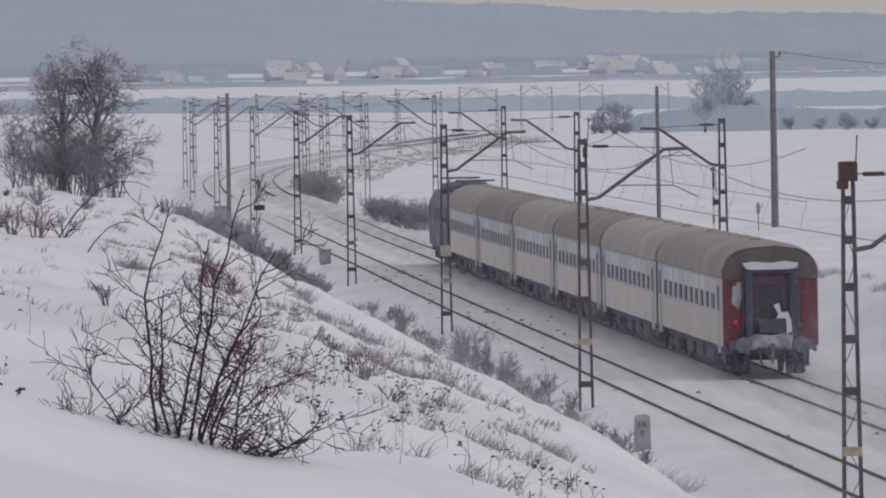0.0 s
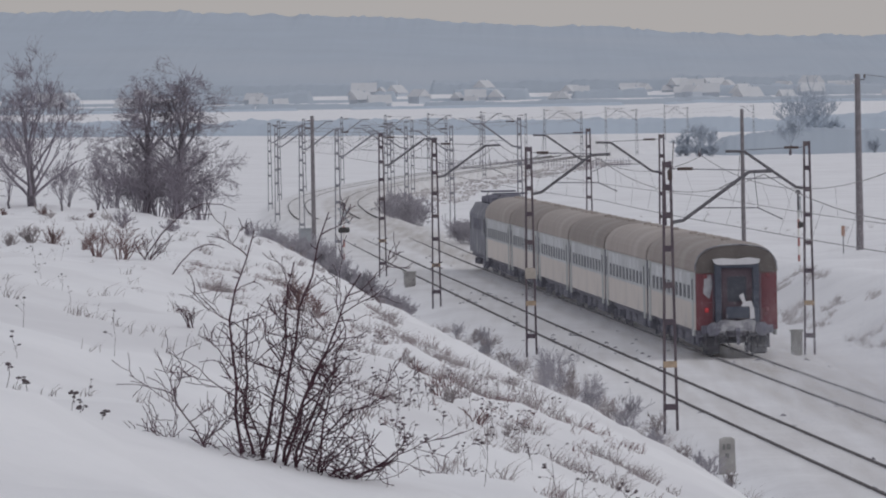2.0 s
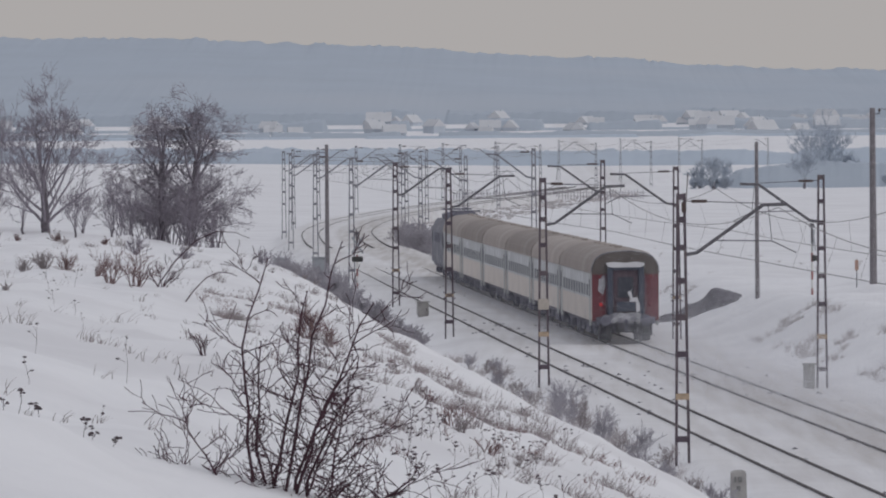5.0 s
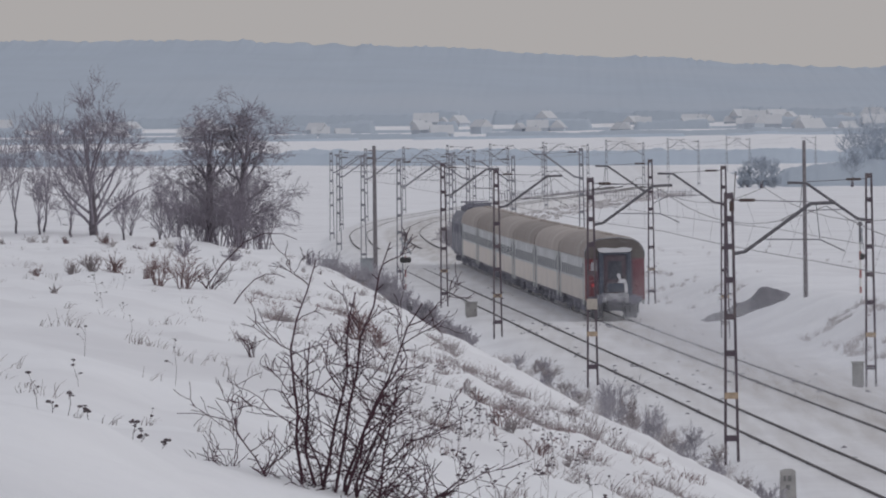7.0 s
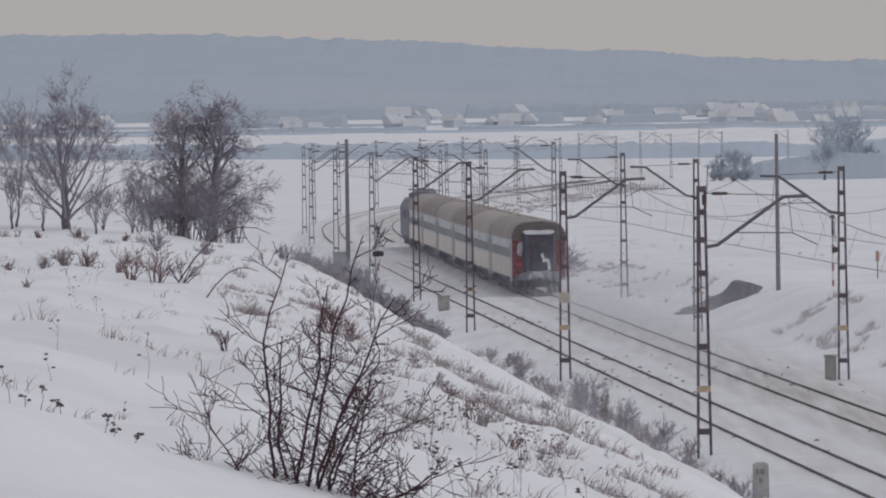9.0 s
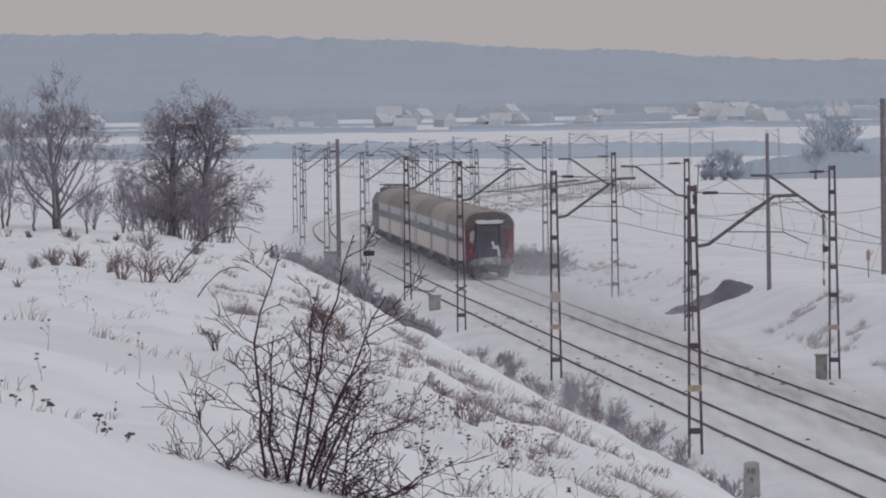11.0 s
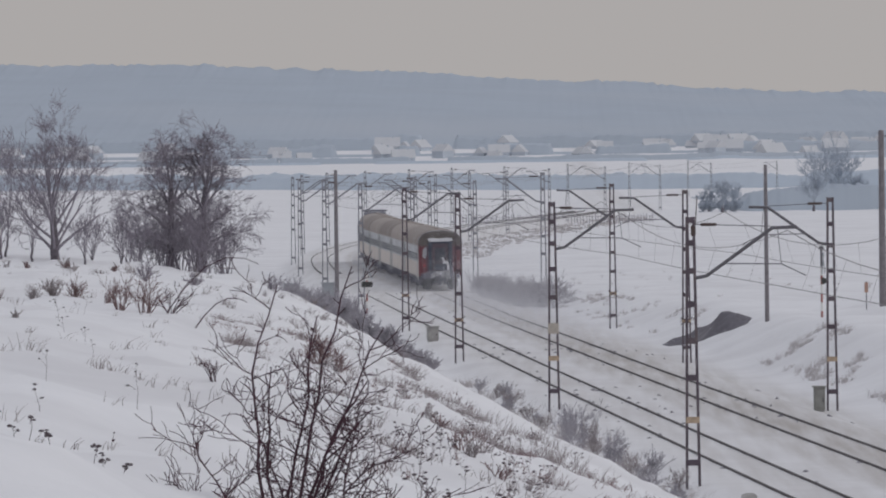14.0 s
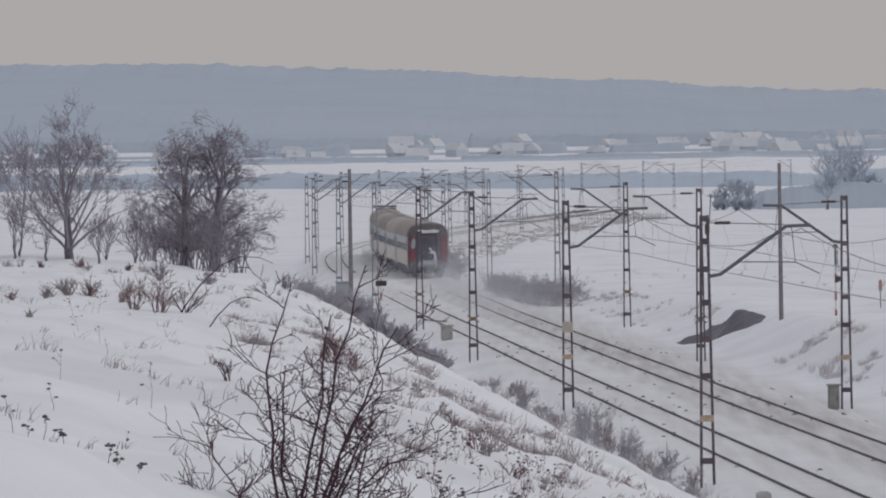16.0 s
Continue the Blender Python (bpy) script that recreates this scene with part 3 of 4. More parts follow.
def tail_details(c):
    """What only the last carriage shows on its rear end."""
    v, f = slab([(-0.78, 3.36), (-0.6, 3.32), (0.6, 3.33), (0.8, 3.38), (0.84, 3.52), (0.45, 3.58), (0, 3.52), (-0.5, 3.57), (-0.86, 3.52)], -0.34, -0.02)
    raw("snow_on_gangway", v, f, CAKED, c, "slab of caked snow above the gangway")
    v, f = slab([(-0.7, 0.95), (0.6, 0.95), (0.66, 1.3), (0.42, 1.38), (0, 1.3), (-0.45, 1.36), (-0.72, 1.28)], -0.33, -0.29)
    raw("snow_on_sill", v, f, DUSTSNOW, c, "grey snow packed on the sill")
    v, f = slab([(0.46, 1.36), (0.62, 1.4), (0.6, 1.75), (0.5, 2.02), (0.3, 2.0), (0.22, 2.3), (0.06, 2.22), (0.2, 1.95), (0.12, 1.8), (0.44, 1.8)], -0.33, -0.29)
    raw("snow_on_end_door", v, f, CAKED, c, "snow blown against the end door")
    # Solid dark slab stands in for the shade of an opening.
    part("opening_slab", boxes((-0.4, 0.42, -0.345, -0.3, 1.4, 1.82), bevel=0.0), RUBBER, c)
    part("end_window", boxes((-0.34, 0.34, -0.1, -0.06, 2.0, 2.9)), PANE, c)
    for s in (-1, 1):
        part("tail_lamp", boxes((s * 1.08 - 0.07, s * 1.08 + 0.07, -0.06, 0.02, 1.62, 1.78), bevel=0.03), LIT if s < 0 else LAMP, c, "glowing red tail lamp" if s < 0 else "dull red tail lamp")
        part("upper_lamp", boxes((s * 1.12 - 0.07, s * 1.12 + 0.07, -0.05, 0.02, 2.84, 2.98), bevel=0.02), LAMP, c)
        pipe("hand_rail", [(s * 0.85, -0.05, 1.3), (s * 0.85, -0.09, 1.4), (s * 0.85, -0.09, 2.9), (s * 0.85, -0.05, 3.0)], 0.02, DARK, c, 5)
    v, f = slab([(-1.2, 2.3), (-0.98, 2.1), (-0.88, 2.5), (-0.9, 2.98), (-1.15, 2.95)], -0.02, 0.01)
    raw("snow_patch", v, f, DUSTSNOW, c)
    v, f = slab([(-0.66, 0.88), (0.6, 0.86), (0.68, 1.08), (0.5, 1.16), (0.2, 1.06), (-0.2, 1.12), (-0.5, 1.08), (-0.7, 1.12)], -0.2, -0.16)
    raw("snow_on_beam", v, f, DUSTSNOW, c, "grey snow packed on the buffer beam")
    rim = [(x * 1.0, 3.06 + (z - 3.06) * 0.905) for x, z in arch(14)]
    pipe("roof_rim", [(x, 0.09, z) for x, z in rim], 0.03, DUSTSNOW, c, 5, "pale rim of the roof end")
    for s in (-1, 1):
        part("end_step", boxes((s * 0.95 - 0.22, s * 0.95 + 0.22, -0.12, 0.25, 0.34, 0.42), (s * 0.78 - 0.04, s * 0.78 + 0.04, -0.1, 0.2, 0.4, 0.9), (s * 1.12 - 0.04, s * 1.12 + 0.04, -0.1, 0.2, 0.4, 0.9), bevel=0.015), BLACKGEAR, c, "black snow-caked end step")
        # Plain black blocks added in place of the dark masses of the rear wheels.
        part("rear_wheel_block", boxes((s * 0.85 - 0.3, s * 0.85 + 0.3, 0.9, 1.25, 0.08, 0.72), bevel=0.06), BLACKGEAR, c, "black snow-caked running gear")
    for x in (-0.39, 0.39):
        pipe("brake_hose", [(x, -0.2, 0.95), (x, -0.3, 0.8), (x * 0.9, -0.32, 0.5), (x * 0.75, -0.28, 0.42)], 0.03, BLACKGEAR, c, 6)
    part("coupling", boxes((-0.08, 0.08, -0.45, 0.1, 0.85, 1.05), (-0.05, 0.05, -0.4, -0.3, 0.45, 0.9)), DARK, c)


def locomotive():
    c = blank("electric_locomotive")
    L = 15.9
    h = 1.45
    v, f = slab([(-h, 1.0), (h, 1.0), (h, 3.1), (h - 0.35, 3.7), (-h + 0.35, 3.7), (-h, 3.1)], 0.4, L - 0.4)
    raw("body", v, f, BLUE, c, "grey-blue locomotive body")
    part("underframe", boxes((-1.3, 1.3, 0.2, L - 0.2, 0.75, 1.05), (-1.1, 1.1, 6.6, 9.3, 0.3, 0.8), bevel=0.03), DARK, c)
    for y0, y1, top in ((2.6, 5.9, 4.08), (6.6, 9.3, 4.16), (9.9, 13.2, 4.04)):
        part("roof_box", boxes((-0.9, 0.9, y0, y1, 3.7, top), bevel=0.05), DARK, c)
    for y in (2.4, 13.2):
        pan = pipe("pantograph", [(-0.6, y - 0.9, 3.95), (-0.55, y + 0.6, 4.12), (-0.5, y - 0.7, 4.28)], 0.04, DARK, c, 5)
        pipe("pantograph_arm", [(0.6, y - 0.9, 3.95), (0.55, y + 0.6, 4.12), (0.5, y - 0.7, 4.28)], 0.04, DARK, pan, 5)
        part("pantograph_head", boxes((-0.95, 0.95, y - 0.85, y - 0.55, 4.25, 4.34), bevel=0.02), DARK, pan)
    for s in (-1, 1):
        for y in (1.3, L - 1.3):
            part("cab_window", boxes((min(s * (h - 0.05), s * (h + 0.015)), max(s * (h - 0.05), s * (h + 0.015)), y - 0.4, y + 0.4, 2.2, 2.95)), PANE, c)
        for k in range(4):
            part("grille", boxes((min(s * (h - 0.05), s * (h + 0.02)), max(s * (h - 0.05), s * (h + 0.02)), 4.2 + k * 2.0, 5.6 + k * 2.0, 2.3, 2.9)), DARK, c)
    for y in (3.2, L - 3.2):
        bogie(c, y)
    for y in (0.3, L - 0.3):
        part("end_panel", boxes((-1.3, 1.3, y - 0.25, y + 0.25, 0.85, 2.0), bevel=0.05), BLUE, c)
    return c


TAIL, PACE = 239.5, 20.6
coach = carriage()
rear = carriage(last=True)
tail_details(rear)
tagged(rear, "last passenger coach, cream side, red end caked with snow", "railway coach", "coaches of the train")
tagged(coach, "passenger coach, cream side, pale band, grey-brown roof", "railway coach", "coaches of the train")
TRAIN = [(rear, 0.0, LONG)] + [(coach if k == 1 else copy_thing(coach, pose(0, 0, 0)), k * (LONG + 0.55), LONG) for k in range(1, 6)]
engine = tagged(locomotive(), "electric locomotive with dark roof gear and pantographs", "locomotive")
TRAIN.append((engine, 6 * (LONG + 0.55), 15.9))


def blown_snow(y0, y1, n, half, high, seed, lee=0.0):
    """Powder snow whirled up by the train: a spread of tiny flakes, thickest in billows and near the ground."""
    rng = np.random.default_rng(seed)
    y = rng.uniform(y0, y1, n)
    if y0 >= 0:
        x = rng.choice((-1, 1), n) * rng.uniform(1.25, half, n)
    else:
        x = rng.normal(0.0, half * 0.55, n)
    z = np.minimum(high * 2.2, rng.exponential(high * 0.5, n)) * (1 + 0.35 * np.sin(y * 0.55 + seed) + 0.25 * np.sin(y * 1.3 + x)) + 0.02
    c = np.stack((x + lee * z, y, z), 1)
    a = rng.normal(size=(n, 3))
    b = rng.normal(size=(n, 3))
    r = rng.uniform(0.004, 0.008, (n, 1))
    a *= r / np.linalg.norm(a, axis=1, keepdims=True)
    b *= r / np.linalg.norm(b, axis=1, keepdims=True)
    v = np.stack((c + a, c + b, c - a, c - b), 1).reshape(-1)
    me = bpy.data.meshes.new("blown_snow")
    me.vertices.add(4 * n)
    me.loops.add(4 * n)
    me.polygons.add(n)
    me.vertices.foreach_set("co", v)
    me.loops.foreach_set("vertex_index", np.arange(4 * n, dtype=np.int32))
    me.polygons.foreach_set("loop_start", np.arange(0, 4 * n, 4, dtype=np.int32))
    me.update()
    me.materials.append(FLAKES)
    return tagged(new("blown_snow", me), "powder snow whirled up along the train", "snow", kind="stuff")


FLAKES = shader("snow_flakes", (0.74, 0.75, 0.80), 0.9, 0, 0.02, 1.0)
for k in range(6):
    TRAIN.append((blown_snow(0.05, LONG, 32000, 2.3, 0.8, 40 + k), k * (LONG + 0.55), LONG))
# the trail of snow dust that hangs behind the train; also stands in for haze
for k in range(7):
    TRAIN.append((blown_snow(-22.0, -0.35 if k == 0 else 0.0, (22000, 100000, 150000, 150000, 120000, 80000, 50000)[k], 2.6 + 0.25 * k, 2.2 + 0.2 * k, 60 + k), -22.0 * k, LONG))


def train_pose(s, length):
    """The pose of a vehicle whose rear end is at run s: it stands on its two bogies."""
    a, b = on_right(s + 3.2), on_right(s + length - 3.2)
    way = (b - a).normalized()
    p = a - way * 3.2
    return pose(p.x, p.y, p.z, math.degrees(math.asin(way.z)), 0, math.degrees(math.atan2(-way.x, way.y)))


def motions():
    for ob, back_by, length in TRAIN:
        walk(ob, [(t, train_pose(TAIL + PACE * t + back_by, length)) for t in np.arange(0, 16.01, 0.5).tolist()])


# ---------------------------------------------------------------- trees and shrubs
def grow(v, f, start, way, length, radius, depth, rnd, bend=0.25, fork=3, spread=0.75, droop=0.0, thin=0.006, tips=None):
    """A branch with its own branches, as tapered tubes."""
    steps = 4 if depth > 1 else 3
    pts, p, d = [start.copy()], start.copy(), way.normalized()
    for _ in range(steps):
        d = (d + Vector((rnd.uniform(-bend, bend), rnd.uniform(-bend, bend), rnd.uniform(-bend, bend) * 0.6 + 0.05 - droop))).normalized()
        p = p + d * (length / steps)
        pts.append(p.copy())
    end = max(thin, radius * 0.45)
    tube(v, f, pts, [radius + (end - radius) * k / steps for k in range(steps + 1)], 6 if radius > 0.05 else 3)
    if depth == 0:
        if tips is not None:
            tips.append(pts[-1])
        return
    for _ in range(fork):
        k = rnd.uniform(0.3, 1.0)
        i = min(steps - 1, int(k * steps))
        q = pts[i].lerp(pts[i + 1], k * steps - i)
        side = Vector((rnd.gauss(0, 1), rnd.gauss(0, 1), rnd.gauss(0.15, 0.6)))
        grow(v, f, q, (d + side.normalized() * spread * rnd.uniform(0.7, 1.3)), length * rnd.uniform(0.5, 0.75), max(thin, radius * (1 - 0.5 * k) * 0.55), depth - 1, rnd, bend, fork, spread, droop, thin, tips)


def ground_at(x, y, sink=0.06):
    return Vector((x, y, height(x, y) - sink))


def bare_tree(x, y, tall, limbs, seed, depth, fork, name="bare_tree", label="", spread=0.7, wide=0.5, droop=0.0, trunk=0.16, stems=1, thin=0.011, mat=None, bole=0.3, limb=0.5, low=0.0):
    rnd = random.Random(seed)
    t = blank(name)
    t.location = ground_at(x, y)
    for s in range(stems):
        v, f = [], []
        lean = Vector((rnd.uniform(-0.12, 0.12), rnd.uniform(-0.1, 0.1), 1))
        base = Vector(((s - (stems - 1) / 2) * 1.25, rnd.uniform(-0.2, 0.2), -0.1))
        pts = [base + lean * (tall * bole * k / 4) + Vector((rnd.uniform(-0.05, 0.05), 0, 0)) for k in range(5)]
        tube(v, f, pts, [trunk * (1.25 - 0.12 * k) for k in range(5)], 8)
        raw("trunk", v, f, BARK, t, smooth=True)
        v, f = [], []
        for k in range(limbs):
            a = 2 * math.pi * (k + rnd.random()) / limbs
            tilt = rnd.uniform(0.15, wide)
            q = pts[rnd.choice((2, 3, 4, 4, 4))]
            if low:
                # a leader with wide boughs low down and steeper ones towards the top
                up = k / (limbs - 1)
                a, tilt, q = k * 2.4 + rnd.uniform(-0.4, 0.4), low * (1 - up) ** 0.8 + 0.12, pts[min(4, 1 + int(up * 4))]
            d = Vector((math.cos(a) * tilt, math.sin(a) * tilt * 0.8, 1))
            grow(v, f, q, d, tall * limb * rnd.uniform(0.75, 1.0), trunk * 0.42, depth, rnd, 0.2, fork, spread, droop, thin)
        raw("crown", v, f, mat or TWIG, t)
    return tagged(t, label or "leafless winter tree with a spreading crown on the snowy ridge", "tree", "bare trees on the ridge")


def shrub(x, y, tall, stems, seed, mat, depth=2, fork=3, wide=0.7, name="shrub", label="", thin=0.006, lean=0.0, group="bare shrubs", spread=0.7):
    rnd = random.Random(seed)
    v, f = [], []
    for _ in range(stems):
        a = rnd.uniform(0, 2 * math.pi)
        d = Vector((math.cos(a) * wide * rnd.random() + lean, math.sin(a) * wide * rnd.random(), 1))
        b = Vector((math.cos(a) * 0.12 * tall * rnd.random(), math.sin(a) * 0.12 * tall * rnd.random(), -0.06))
        grow(v, f, b, d, tall * rnd.uniform(0.45, 0.75), 0.011 + 0.006 * tall, depth, rnd, 0.3, fork, spread, 0.02, thin)
    ob = raw(name, v, f, mat)
    ob.location = ground_at(x, y, 0.02)
    return tagged(ob, label or "leafless reddish shrub standing in deep snow", "shrub", group)


def rose_bush():
    """The thorny bush of the foreground: long whips and arching stems out of one stock, each with spurs and side twigs."""
    rnd = random.Random(11)
    bush = blank("thorn_bush")
    bush.location = ground_at(-1.74, 50.0, 0.2)
    # foot to the right, lean, length, bend: metres and degrees
    for foot, lean, long, bend in ((-0.13, -4, 1.8, 20), (-0.01, 2, 1.6, 6), (0.09, 7, 1.95, 14), (0.18, 10, 1.05, 42), (0.2, 42, 0.6, 10), (-0.12, -68, 0.72, -12), (-0.1, -40, 0.9, 24), (-0.08, -60, 0.4, -10), (0.06, -12, 1.0, -22), (0.1, 9, 1.6, 26), (0.12, 12, 1.25, 24), (0.22, 48, 0.42, 20), (0.18, 58, 0.5, 8), (0.14, 20, 0.95, 20), (0.16, 28, 0.75, 14), (0.02, -10, 1.25, 26), (0.3, 16, 1.0, -10), (0.34, 52, 0.6, 24), (0.3, 62, 0.75, -16)):
        v, f = [], []
        n = 9
        a0 = math.radians(lean)
        swing = rnd.uniform(-0.3, 0.3)
        pts, p = [], Vector((foot, rnd.uniform(-0.12, 0.12), -0.1 + (0.16 if lean < -55 else 0)))
        ways = []
        for k in range(n + 1):
            a = a0 + math.radians(bend) * (k / n) ** 1.4 + rnd.uniform(-0.2, 0.2)
            w = Vector((math.sin(a), swing * 0.5 + rnd.uniform(-0.05, 0.05), math.cos(a))).normalized()
            pts.append(p.copy())
            ways.append(w)
            p = p + w * (long / n)
        r0 = 0.0135 if long > 1 else 0.009
        tube(v, f, pts, [r0 + (0.004 - r0) * k / n for k in range(n + 1)], 5)
        for k in range(1, n + 1):
            for _ in range(3 if 2 < k < 7 else 1 if k < 3 else 2):
                q = pts[k - 1].lerp(pts[k], rnd.random())
                s = Vector((rnd.choice((-1, 1)) * rnd.uniform(0.6, 1.3), rnd.uniform(-0.7, 0.7), rnd.uniform(-0.15, 0.7)))
                w = (ways[k] * 0.3 + s).normalized()
                dice = rnd.random()
                if dice < 0.22:
                    grow(v, f, q, w, rnd.uniform(0.25, 0.5), 0.0055, 2, rnd, 0.5, 3, 1.2, -0.03, 0.0026)
                elif dice < 0.5:
                    grow(v, f, q, w, rnd.uniform(0.1, 0.26), 0.0046, 1, rnd, 0.5, 3, 1.1, 0.0, 0.0026)
                else:
                    grow(v, f, q, w, rnd.uniform(0.025, 0.08), 0.005, 0, rnd, 0.2, 0, 0.8, 0.0, 0.0026)
        raw("stem", v, f, BUSHTWIG, bush)
    tagged(bush, "leafless dark red thorn bush rising from the snow slope", "bush")


def weed(x, y, tall, heads, seed):
    """A dried weed with dark seed heads."""
    rnd = random.Random(seed)
    w = blank("dry_weed")
    w.location = ground_at(x, y, 0.03)
    v, f = [], []
    tips = []
    top = Vector((rnd.uniform(-0.25, 0.25) * tall, rnd.uniform(-0.1, 0.1), tall))
    tube(v, f, [Vector((0, 0, -0.05)), top * 0.5 + Vector((rnd.uniform(-0.03, 0.03), 0, 0)), top], [0.003, 0.0025, 0.0015], 4)
    for _ in range(heads):
        q = top * rnd.uniform(0.5, 0.95)
        e = q + Vector((rnd.uniform(-0.3, 0.3) * tall, rnd.uniform(-0.2, 0.2) * tall, rnd.uniform(0.05, 0.3) * tall))
        tube(v, f, [q, (q + e) / 2 + Vector((0, 0, 0.01)), e], [0.002, 0.0015, 0.0015], 3)
        tips.append(e)
    raw("stalk", v, f, BUSHTWIG, w)
    for e in tips + [top]:
        bm = bmesh.new()
        r = rnd.uniform(0.008, 0.016)
        bmesh.ops.create_icosphere(bm, subdivisions=1, radius=r, matrix=Matrix.Translation(e) @ Matrix.Diagonal((1.4, 1.1, 0.7, 1)))
        for vert in bm.verts:
            vert.co += Vector((rnd.uniform(-0.5, 0.5), rnd.uniform(-0.3, 0.3), rnd.uniform(-0.35, 0.35))) * r
        part("seed_head", bm, SEED, w)
    return tagged(w, "dried weed stalk with dark seed heads poking through snow", "weed", "dried weeds on the slope")


def tufts(name, spots, tall, blades, width, mat, seed, label, lean=0.5):
    """Clumps of dry grass as one spread."""
    rnd = random.Random(seed)
    v, f = [], []
    for x, y, size in spots:
        z = height(x, y) - 0.03
        for _ in range(blades):
            a = rnd.uniform(0, 2 * math.pi)
            r = rnd.uniform(0, 0.22) * size
            b = Vector((x + r * math.cos(a), y + r * math.sin(a) * 2, z))
            hgt = tall * size * rnd.uniform(0.35, 1.05)
            way = Vector((rnd.gauss(0.25, lean), rnd.gauss(0, lean), 1)).normalized()
            m = b + way * hgt * 0.6
            t = b + way * hgt + Vector((rnd.uniform(-0.1, 0.35) * hgt, 0, -0.12 * hgt))
            w = width * rnd.uniform(0.6, 1.2)
            s = len(v)
            v += [tuple(b + Vector((-w, 0, 0))), tuple(b + Vector((w, 0, 0))), tuple(m + Vector((w * 0.8, 0, 0))), tuple(m + Vector((-w * 0.8, 0, 0))), tuple(t + Vector((0.3 * w, 0, 0))), tuple(t - Vector((0.3 * w, 0, 0)))]
            f += [(s, s + 1, s + 2, s + 3), (s + 3, s + 2, s + 4, s + 5)]
    tagged(raw(name, v, f, mat), label, "grass", kind="stuff")


def left_spot(y, e):
    p, a = beside(y, -e)
    return p.x, p.y


# trees on the ridge: place, height
bare_tree(-20.4, 322, 5.6, 14, 21, 5, 3, label="large leafless tree with an open spreading crown", wide=1.35, trunk=0.16, thin=0.0065, bole=0.36, limb=0.46, spread=0.85, low=1.25)
bare_tree(-15.6, 333, 6.1, 15, 35, 4, 4, name="pear_tree", label="dense leafless tree with two trunks and a knotted crown", wide=1.6, trunk=0.15, stems=2, droop=0.09, spread=1.05, thin=0.0065, bole=0.62, limb=0.32, low=1.55)
for i, (x, y, tall, seed) in enumerate(((-23.3, 325, 5.2, 5), (-24.6, 322, 3.8, 6), (-21.9, 320, 3.2, 7), (-26.0, 324, 5.0, 8), (-27.6, 322, 4.4, 9), (-19.0, 318, 2.0, 10), (-18.4, 324, 2.3, 11))):
    bare_tree(x, y, tall, 8, seed, 3, 3, name="young_tree", label="slender leafless young tree on the snowy ridge", wide=0.38, trunk=0.045, thin=0.0065, bole=0.25, limb=0.5, stems=1 + seed % 2)
for i in range(14):
    rnd = random.Random(150 + i)
    shrub(-24.5 + 0.62 * i + rnd.uniform(-0.3, 0.3), 305 + rnd.uniform(-6, 6), rnd.uniform(0.3, 0.55), 10, 160 + i, (REDTWIG, PALEGRASS, GRASS)[i % 3], 2, 3, 1.1, "shrub", "low reddish brush on the snowy ridge", 0.008, 0, "brush on the ridge")
for i in range(18):
    rnd = random.Random(100 + i)
    shrub(-17.7 + 0.235 * i + rnd.uniform(-0.25, 0.25), 331 + rnd.uniform(-3, 5), rnd.uniform(1.8, 3.3) * (1 - 0.35 * abs(i - 9) / 9), 7, 200 + i, TWIG, 3, 3, 0.22, "tree_sucker", "dense leafless suckers round the old tree", 0.006, 0, "suckers round the tree", 0.5)
# hedge behind the ridge
for i in range(46):
    rnd = random.Random(300 + i)
    y = 272 + i * 4.6
    x, yy = left_spot(y, float(np.interp(y, [270, 330, 400, 480], [7.8, 8.4, 9.4, 11.5])) + rnd.uniform(-0.6, 1.0))
    tall = float(np.interp(y, [270, 340, 380, 420, 460], [0.75, 1.05, 1.6, 1.7, 1.0])) * rnd.uniform(0.85, 1.15)
    shrub(x, yy, tall, 20, 340 + i, HAZETWIG, 3, 3, 0.8, "hedge_shrub", "dense grey leafless hedge shrub beside the ditch", 0.011, 0, "hedge beside the line")
# low shrubs on the slope: place, height, stems
for i, (x, y, tall, n, mat) in enumerate(((-8.6, 165, 0.85, 12, REDTWIG), (-9.1, 164.5, 0.7, 12, REDTWIG), (-8.05, 165.5, 0.75, 8, BUSHTWIG), (-9.5, 167, 0.35, 8, REDTWIG), (-10.9, 171, 0.5, 18, GRASS), (-10.5, 172, 0.45, 14, REDTWIG), (-11.4, 172, 0.42, 14, GRASS), (-11.9, 168, 0.3, 8, REDTWIG), (-8.9, 130, 0.22, 9, GRASS), (-4.17, 97, 0.42, 3, BUSHTWIG), (-4.16, 140, 0.6, 18, REDTWIG), (-3.9, 142, 0.5, 8, REDTWIG), (-2.45, 118, 0.3, 9, GRASS), (-2.0, 126, 0.3, 8, GRASS), (-1.7, 122, 0.36, 5, REDTWIG), (-1.1, 96, 0.36, 5, REDTWIG), (-0.95, 95, 0.28, 8, GRASS), (-0.6, 91.5, 0.34, 5, REDTWIG), (-0.3, 92, 0.22, 7, GRASS), (-13.6, 262, 0.7, 14, TWIG), (-12.2, 268, 0.6, 12, TWIG), (-10.2, 285, 0.6, 12, TWIG))):
    shrub(x, y, tall, n, 500 + i, mat, 2, 3, 0.75, "shrub", thin=0.0075 if y > 200 else 0.0045, group="shrubs on the slope")
